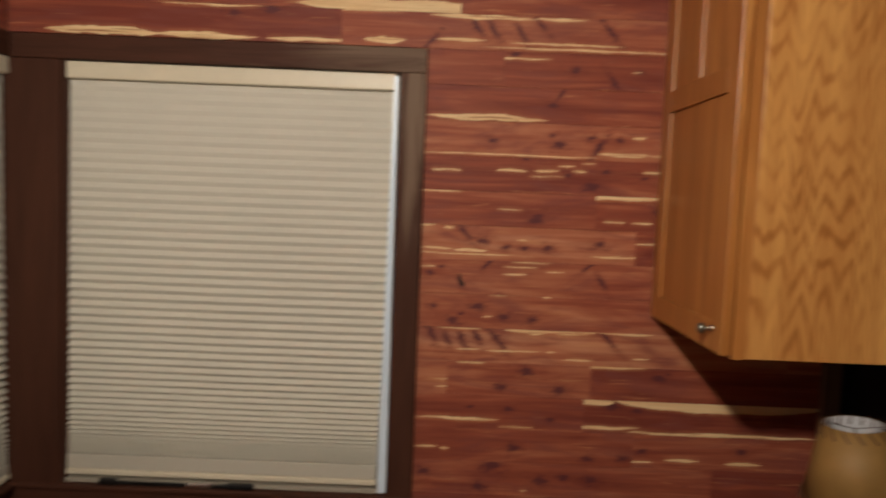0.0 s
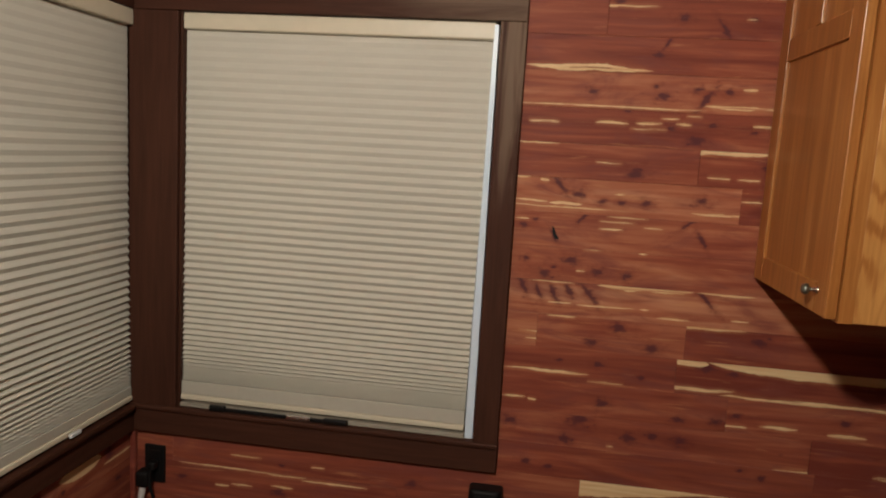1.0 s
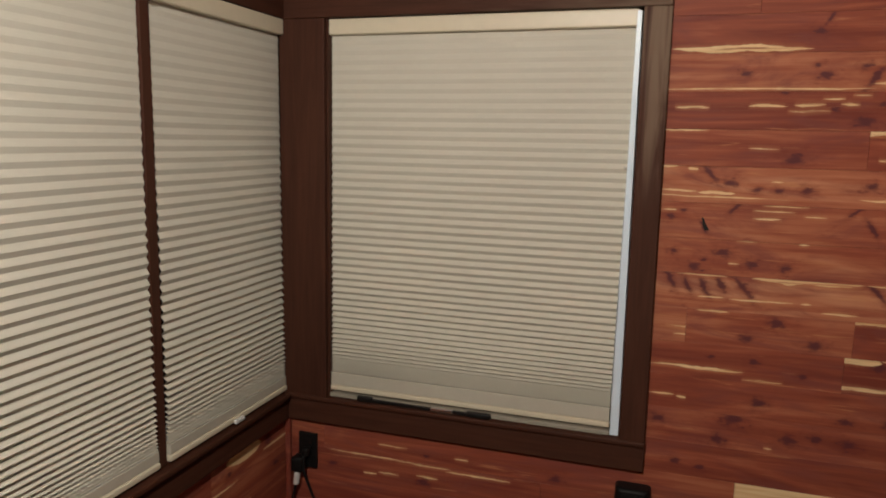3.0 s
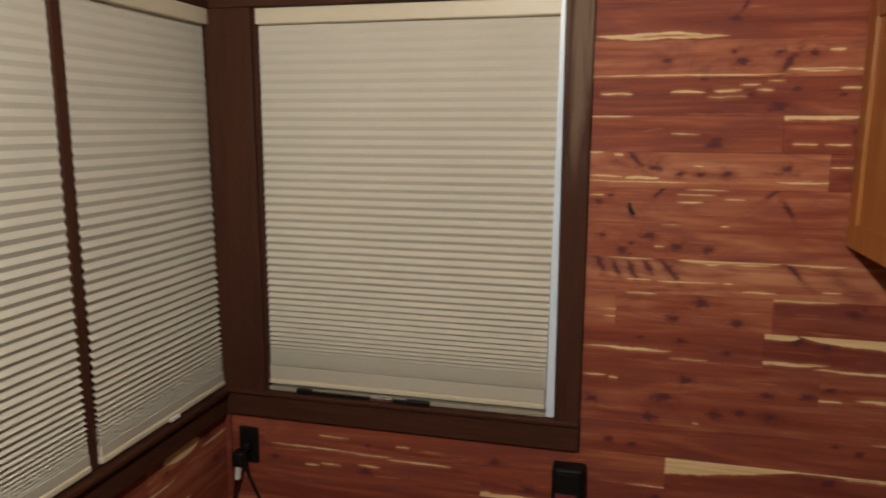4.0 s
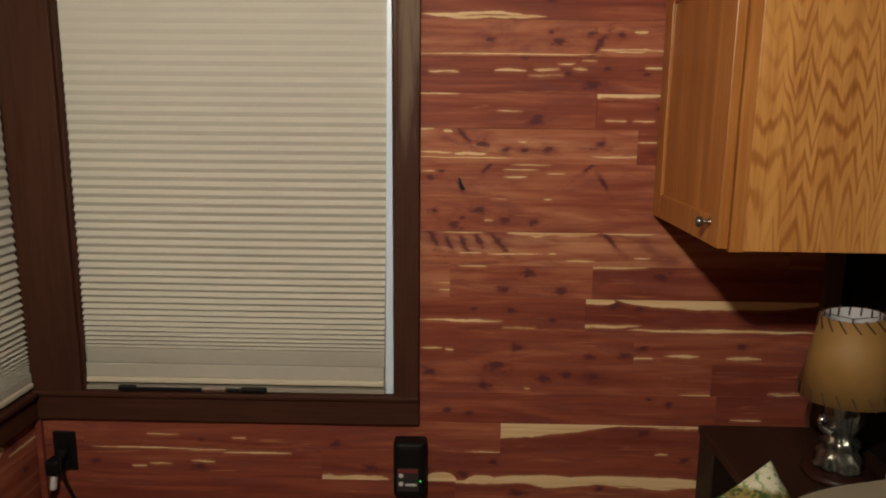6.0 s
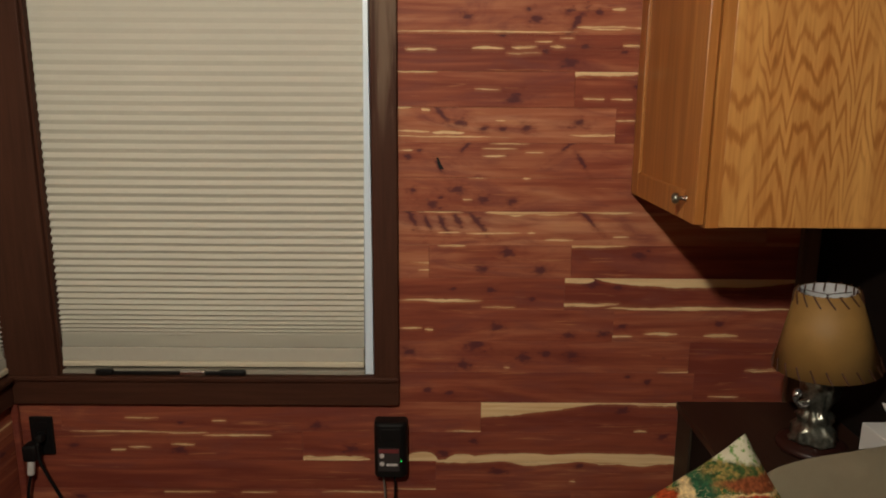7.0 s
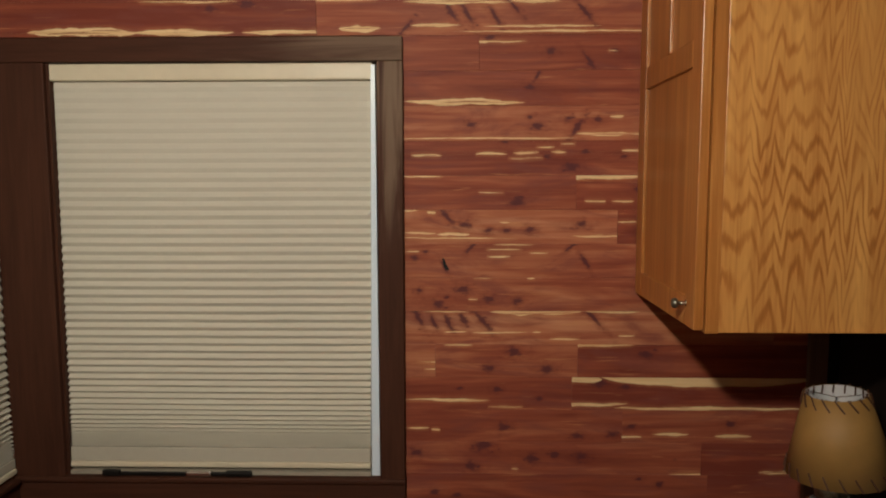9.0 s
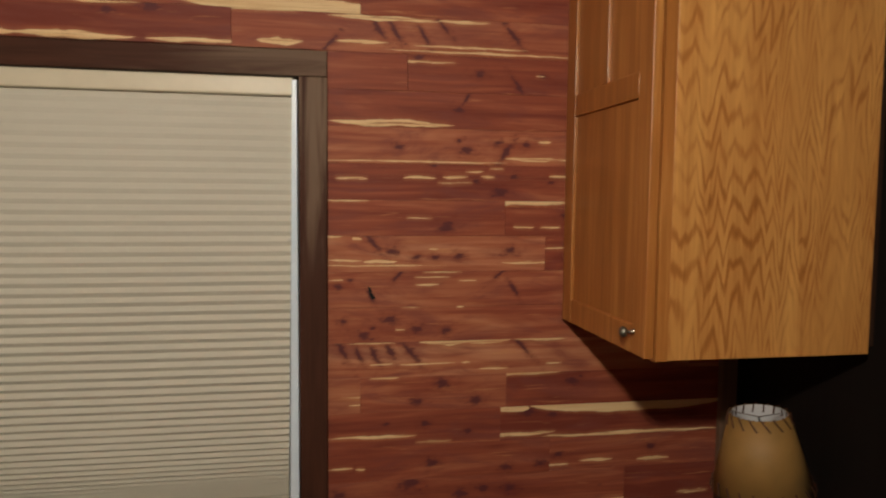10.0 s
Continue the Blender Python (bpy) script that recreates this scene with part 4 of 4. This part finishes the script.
def plank(row, x0, x1, tone, saps, knots, west=False, cap=0.0):
    """One tongue-and-groove board in its row, with its own streaks of sapwood and knots."""
    length, h, c, t = x1 - x0 - 0.0004, (cap or ROW) - 0.0003, 0.0006, 0.0125
    co, faces = [], []
    for inset, y in ((c, 0.0), (0.0, c), (0.0, t)):
        co += [(inset, y, inset), (length - inset, y, inset), (length - inset, y, h - inset), (inset, y, h - inset)]
    faces.append((0, 1, 2, 3))
    for a in (0, 4):
        for i in range(4):
            j = (i + 1) % 4
            faces.append((a + i, a + 4 + i, a + 4 + j, a + j))
    faces.append((11, 10, 9, 8))
    me = bpy.data.meshes.new("plank")
    me.from_pydata(co, [], faces)
    me.materials.append(CEDAR)
    ob = new("plank", me)
    proud = random.uniform(0.0, 0.0005)
    z = ROW_TOP - ROW * (row + 1)
    ob.matrix_world = pose(X_WEST - proud, x0, z, 0, 0, 90) if west else pose(x0, Y_NORTH + proud, z)
    ob.parent = wall_west if west else wall_north
    ob["tone"] = float(tone)
    for i, s in enumerate(saps[:STREAKS]):
        u, half, v, thick = s
        if thick < 0.0075:
            half, thick = half * 1.15, thick * 0.8
        ob["sap%d" % i] = [float(u), float(half), float(v), float(thick)]
    for i, s in enumerate(knots[:KNOTS]):
        ob["knot%d" % i] = [float(a) for a in s]


plank(-9, -1.113, 1.063, 0.3, [], [])
plank(-8, -1.113, 1.063, 0.3, [], [])
plank(-7, -1.113, 0.5, 0.3, [], [])
plank(-7, 0.5, 1.063, 0.3, [], [])
plank(-6, -1.113, 0.02, 0.3, [(0.973, 0.255, 0.011, 0.0169)], [])
plank(-6, 0.02, 1.063, 0.3, [], [])
plank(-5, -1.113, -0.277, 0.0, [(0.238, 0.145, 0.011, 0.0105), (0.49, 0.14, 0.011, 0.0102), (0.765, 0.105, 0.01, 0.006), (0.512, 0.115, 0.086, 0.0035)], [(0.66, 0.082, 0.012, 0), (0.566, 0.069, 0.01, 0)])
plank(-5, -0.277, 1.063, 0.5, [(0.355, 0.123, 0.081, 0.007), (0.549, 0.058, 0.081, 0.0048), (0.035, 0.118, 0.086, 0.003), (0.11, 0.055, 0.015, 0.0087), (0.3, 0.058, 0.024, 0.006), (0.598, 0.224, 0.008, 0.0036), (0.566, 0.133, 0.021, 0.0036)], [(0.342, 0.054, 0.012, 0.6), (0.381, 0.05, 0.014, 0.5), (0.449, 0.047, 0.012, 0.6), (0.498, 0.068, 0.012, 0.8), (0.672, 0.058, 0.014, 0.8), (0.224, 0.017, 0.01, -0.8)])
plank(-4, -0.1, 0.134, 0.42, [], [])
plank(-4, 0.134, 1.063, 0.42, [(0.036, 0.081, 0.071, 0.0045), (0.334, 0.013, 0.047, 0.0024)], [(0.029, 0.081, 0.007, 0), (0.179, 0.045, 0.009, 0), (0.341, 0.047, 0.007, 0), (0.276, 0.022, 0.01, 0.7)])
plank(-3, -0.1, 1.063, 0.4, [(0.197, 0.158, 0.01, 0.0084)], [(0.362, 0.047, 0.009, 0), (0.381, 0.076, 0.009, -0.5)])
plank(-2, -0.1, 1.063, 0.7, [(0.252, 0.21, 0.006, 0.0028), (0.567, 0.079, 0.016, 0.006), (0.582, 0.016, 0.06, 0.0042)], [(0.211, 0.041, 0.007, 0), (0.382, 0.038, 0.009, 0), (0.362, 0.06, 0.005, 0), (0.461, 0.057, 0.007, 0), (0.533, 0.053, 0.007, 0), (0.481, 0.031, 0.014, -0.6)])
plank(-1, -0.1, 1.063, 0.4, [(0.099, 0.036, 0.052, 0.0036), (0.265, 0.038, 0.054, 0.0054), (0.353, 0.043, 0.044, 0.003), (0.355, 0.03, 0.058, 0.004), (0.402, 0.023, 0.072, 0.003), (0.437, 0.019, 0.06, 0.0035), (0.46, 0.019, 0.08, 0.0022), (0.622, 0.024, 0.062, 0.0035)], [(0.405, 0.048, 0.005, 0), (0.505, 0.061, 0.007, 0), (0.604, 0.048, 0.006, 0), (0.471, 0.021, 0.012, 0), (0.3, 0.088, 0.008, 0)])
plank(0, -0.1, 0.383, 0.4, [(0.085, 0.05, 0.086, 0.0025), (0.266, 0.032, 0.044, 0.0022)], [(0.334, 0.021, 0.013, 0)])
plank(0, 0.383, 1.063, 0.45, [(0.034, 0.134, 0.086, 0.0084), (0.048, 0.025, 0.023, 0.0042), (0.119, 0.026, 0.021, 0.003)], [(0.157, 0.054, 0.008, 0)])
plank(1, -0.1, 0.49, 0.95, [(0.055, 0.021, 0.086, 0.0042), (0.112, 0.011, 0.08, 0.0055), (0.077, 0.044, 0.028, 0.003), (0.169, 0.038, 0.025, 0.0066), (0.179, 0.146, 0.015, 0.0022), (0.3, 0.013, 0.056, 0.0024), (0.558, 0.076, 0.02, 0.0035)], [(0.196, 0.049, 0.01, 0), (0.26, 0.035, 0.007, 0), (0.305, 0.035, 0.007, 0), (0.364, 0.038, 0.008, 0), (0.498, 0.051, 0.01, 0), (0.151, 0.071, 0.014, 0.8)])
plank(1, 0.49, 1.063, 0.15, [(0.026, 0.027, 0.057, 0.003)], [])
plank(2, -0.1, 0.85, 0.62, [(0.3, 0.045, 0.074, 0.0024), (0.285, 0.03, 0.055, 0.0024), (0.387, 0.024, 0.064, 0.0025), (0.323, 0.048, 0.086, 0.0022), (0.06, 0.017, 0.068, 0.0022)], [(0.145, 0.027, 0.0075, 0.55), (0.069, 0.051, 0.007, 0), (0.094, 0.068, 0.005, 0), (0.478, 0.085, 0.01, -1.2), (0.218, 0.085, 0.01, -0.8), (0.508, 0.043, 0.01, 0.6)])
plank(2, 0.85, 1.063, 0.62, [], [])
plank(3, -0.1, 1.063, 0.58, [(0.245, 0.023, 0.086, 0.0022), (0.369, 0.01, 0.086, 0.0025), (0.22, 0.012, 0.031, 0.0022)], [(0.079, 0.056, 0.007, 0), (0.191, 0.058, 0.011, 0), (0.263, 0.031, 0.01, 0), (0.335, 0.028, 0.008, 0), (0.151, 0.036, 0.005, 0), (0.128, 0.019, 0.012, 0)])
plank(4, -0.1, 0.9, 0.85, [(0.148, 0.055, 0.086, 0.0024), (0.388, 0.127, 0.086, 0.0096), (0.582, 0.065, 0.086, 0.0048), (0.173, 0.028, 0.033, 0.0024), (0.289, 0.066, 0.031, 0.0025), (0.386, 0.011, 0.031, 0.0036), (0.459, 0.036, 0.014, 0.003), (0.62, 0.02, 0.023, 0.003)], [(0.076, 0.072, 0.013, 0.5), (0.116, 0.06, 0.01, 0.5), (0.154, 0.06, 0.011, 0.5), (0.194, 0.066, 0.01, 0.4), (0.243, 0.064, 0.016, 0.8), (0.533, 0.07, 0.013, 0.9)])
plank(4, 0.9, 1.063, 0.85, [], [])
plank(5, -0.1, 0.021, 0.78, [(0.108, 0.034, 0.041, 0.003), (0.114, 0.022, 0.019, 0.0028)], [])
plank(5, 0.021, 0.394, 0.6, [(0.06, 0.034, 0.086, 0.0036)], [(0.206, 0.069, 0.011, 0), (0.292, 0.02, 0.012, 0), (0.142, 0.023, 0.009, 0)])
plank(5, 0.394, 1.063, 0.2, [(0.039, 0.097, 0.086, 0.0042)], [(0.179, 0.063, 0.013, 0)])
plank(6, -0.1, 0.38, 0.5, [(0.148, 0.104, 0.025, 0.0049), (0.306, 0.042, 0.008, 0.0024)], [(0.284, 0.054, 0.008, 0), (0.395, 0.031, 0.006, 0), (0.186, 0.059, 0.004, 0)])
plank(6, 0.38, 1.063, 0.05, [(0.017, 0.062, 0.084, 0.0108), (0.36, 0.285, 0.087, 0.0230), (0.039, 0.104, 0.015, 0.0066), (0.362, 0.224, 0.005, 0.006)], [(0.074, 0.072, 0.013, 0), (0.14, 0.063, 0.009, 0)])
plank(7, -0.1, 0.514, 0.5, [(0.073, 0.029, 0.035, 0.0032), (0.121, 0.011, 0.032, 0.0032)], [(0.304, 0.039, 0.012, 0), (0.497, 0.019, 0.009, 0), (0.589, 0.023, 0.009, 0)])
plank(7, 0.514, 1.063, 0.45, [(0.125, 0.046, 0.024, 0.0054), (0.014, 0.035, 0.015, 0.0032), (0.29, 0.042, 0.018, 0.0056)], [(0.023, 0.044, 0.008, 0), (0.283, 0.052, 0.009, 0)])
plank(8, -0.1, 0.724, 0.3, [(0.332, 0.01, 0.014, 0.0032), (0.793, 0.05, 0.002, 0.0032)], [(0.07, 0.058, 0.01, 0), (0.376, 0.042, 0.013, 0), (0.437, 0.054, 0.009, 0), (0.507, 0.05, 0.011, 0), (0.247, 0.078, 0.017, 0), (0.213, 0.021, 0.013, 0)])
plank(8, 0.724, 1.063, 0.1, [(0.199, 0.043, 0.009, 0.0056)], [])
plank(9, -1.113, -0.1, 0.3, [], [], cap=0.0765)
plank(9, -0.1, 0.742, 0.28, [], [(0.714, 0.062, 0.007, 0), (0.116, 0.036, 0.009, 0), (0.662, 0.076, 0.006, 0), (0.178, 0.027, 0.008, 0)])
plank(9, 0.742, 1.063, 0.0, [(0.083, 0.039, 0.021, 0.0024)], [])
plank(10, -1.113, -0.988, 0.25, [], [])
plank(10, -0.988, 0.165, 0.25, [(1.124, 0.065, 0.003, 0.0032), (0.222, 0.043, 0.038, 0.0026), (0.433, 0.019, 0.03, 0.0026)], [(0.703, 0.017, 0.011, 0), (0.327, 0.025, 0.006, 0)])
plank(10, 0.165, 1.063, 0.0, [(0.0, 0.335, 0.088, 0.046), (0.40, 0.16, 0.088, 0.0045), (0.50, 0.10, 0.088, 0.011), (0.442, 0.018, 0.002, 0.0054)], [(0.388, 0.066, 0.011, 0), (0.402, -0.025, 0.009, 0)])
plank(11, -1.113, -0.327, 0.25, [(0.265, 0.114, 0.085, 0.0034), (0.442, 0.079, 0.082, 0.0034), (0.607, 0.087, 0.075, 0.0034), (0.275, 0.02, 0.031, 0.0034), (0.335, 0.032, 0.038, 0.0034), (0.455, 0.032, 0.047, 0.0043)], [(0.445, 0.03, 0.012, 0), (0.153, 0.043, 0.01, 0)])
plank(11, -0.327, 1.063, 0.05, [(0.33, 0.044, 0.005, 0.0225), (0.444, 0.05, 0.001, 0.022), (0.60, 0.19, 0.001, 0.0235), (0.85, 0.25, 0.001, 0.0235), (0.39, 0.04, 0.0, 0.0054), (0.052, 0.137, 0.004, 0.0108)], [(0.474, 0.063, 0.008, 0), (0.39, 0.023, 0.012, 0), (0.997, 0.077, 0.01, 0), (0.135, 0.036, 0.012, 0)])
plank(12, -1.113, 0.042, 0.25, [(1.119, 0.104, 0.002, 0.0036)], [(1.055, -0.099, 0.01, 0)])
plank(12, 0.042, 1.063, 0.25, [(0.382, 0.009, 0.027, 0.0022), (0.28, 0.11, 0.088, 0.0095), (0.54, 0.15, 0.088, 0.0095), (0.07, 0.11, 0.088, 0.007)], [(0.171, 0.057, 0.013, 0), (0.4, 0.076, 0.01, 0)])
plank(13, -1.113, -0.721, 0.3, [], [(0.158, 0.063, 0.01, 0)])
plank(13, -0.721, 0.423, 0.3, [(0.041, 0.097, 0.078, 0.0028), (0.266, 0.048, 0.078, 0.0027), (0.545, 0.093, 0.08, 0.0027)], [(0.176, 0.051, 0.012, 0)])
plank(13, 0.423, 1.063, 0.3, [], [])
plank(14, -1.113, 0.2, 0.3, [], [])
plank(14, 0.2, 1.063, 0.3, [], [])
plank(15, -1.113, -0.5, 0.3, [], [])
plank(15, -0.5, 1.063, 0.3, [], [])
# a black gouge beside a knot
gouge = bmesh.new()
outline = [(-0.007, 0.017), (-0.001, 0.014), (0.004, 0.000), (0.013, -0.014), (0.002, -0.015), (-0.004, -0.002)]
rims = [[gouge.verts.new((0.046 + u, y, 1.213 + v)) for u, v in outline] for y in (Y_NORTH - 0.0008, Y_NORTH + 0.0005)]
for i in range(6):
    gouge.faces.new((rims[0][i], rims[0][(i + 1) % 6], rims[1][(i + 1) % 6], rims[1][i]))
capped(gouge, rims)
part("knot_hole", gouge, BLACK, wall_north)
# the west wall, below and above its windows
for row in list(range(9, 17)) + list(range(-9, -4)):
    cut = 0.75 + 0.9 * ((row * 7) % 10) / 10
    if row == 10:
        plank(row, -1.2, 1.62, 0.3, [(2.5, 0.2, 0.05, 0.004)], [(2.3, 0.04, 0.009, 0)], True)
        plank(row, 1.62, 2.0, 0.5, [(0.15, 0.085, 0.060, 0.022), (0.31, 0.06, 0.030, 0.004)], [(0.27, 0.055, 0.016, 0.2), (0.08, 0.03, 0.008, 0)], True)
        continue
    plank(row, -1.2, cut, 0.3, [(1.2, 0.3, 0.004, 0.004)], [], True)
    plank(row, cut, 2.0, 0.35, [(0.2, 0.14, 0.084, 0.004), (0.62 - 0.3 * (row % 2), 0.09, 0.004, 0.0055)], [(0.3, 0.04, 0.009, 0), (0.55, 0.05, 0.010, 0)], True)
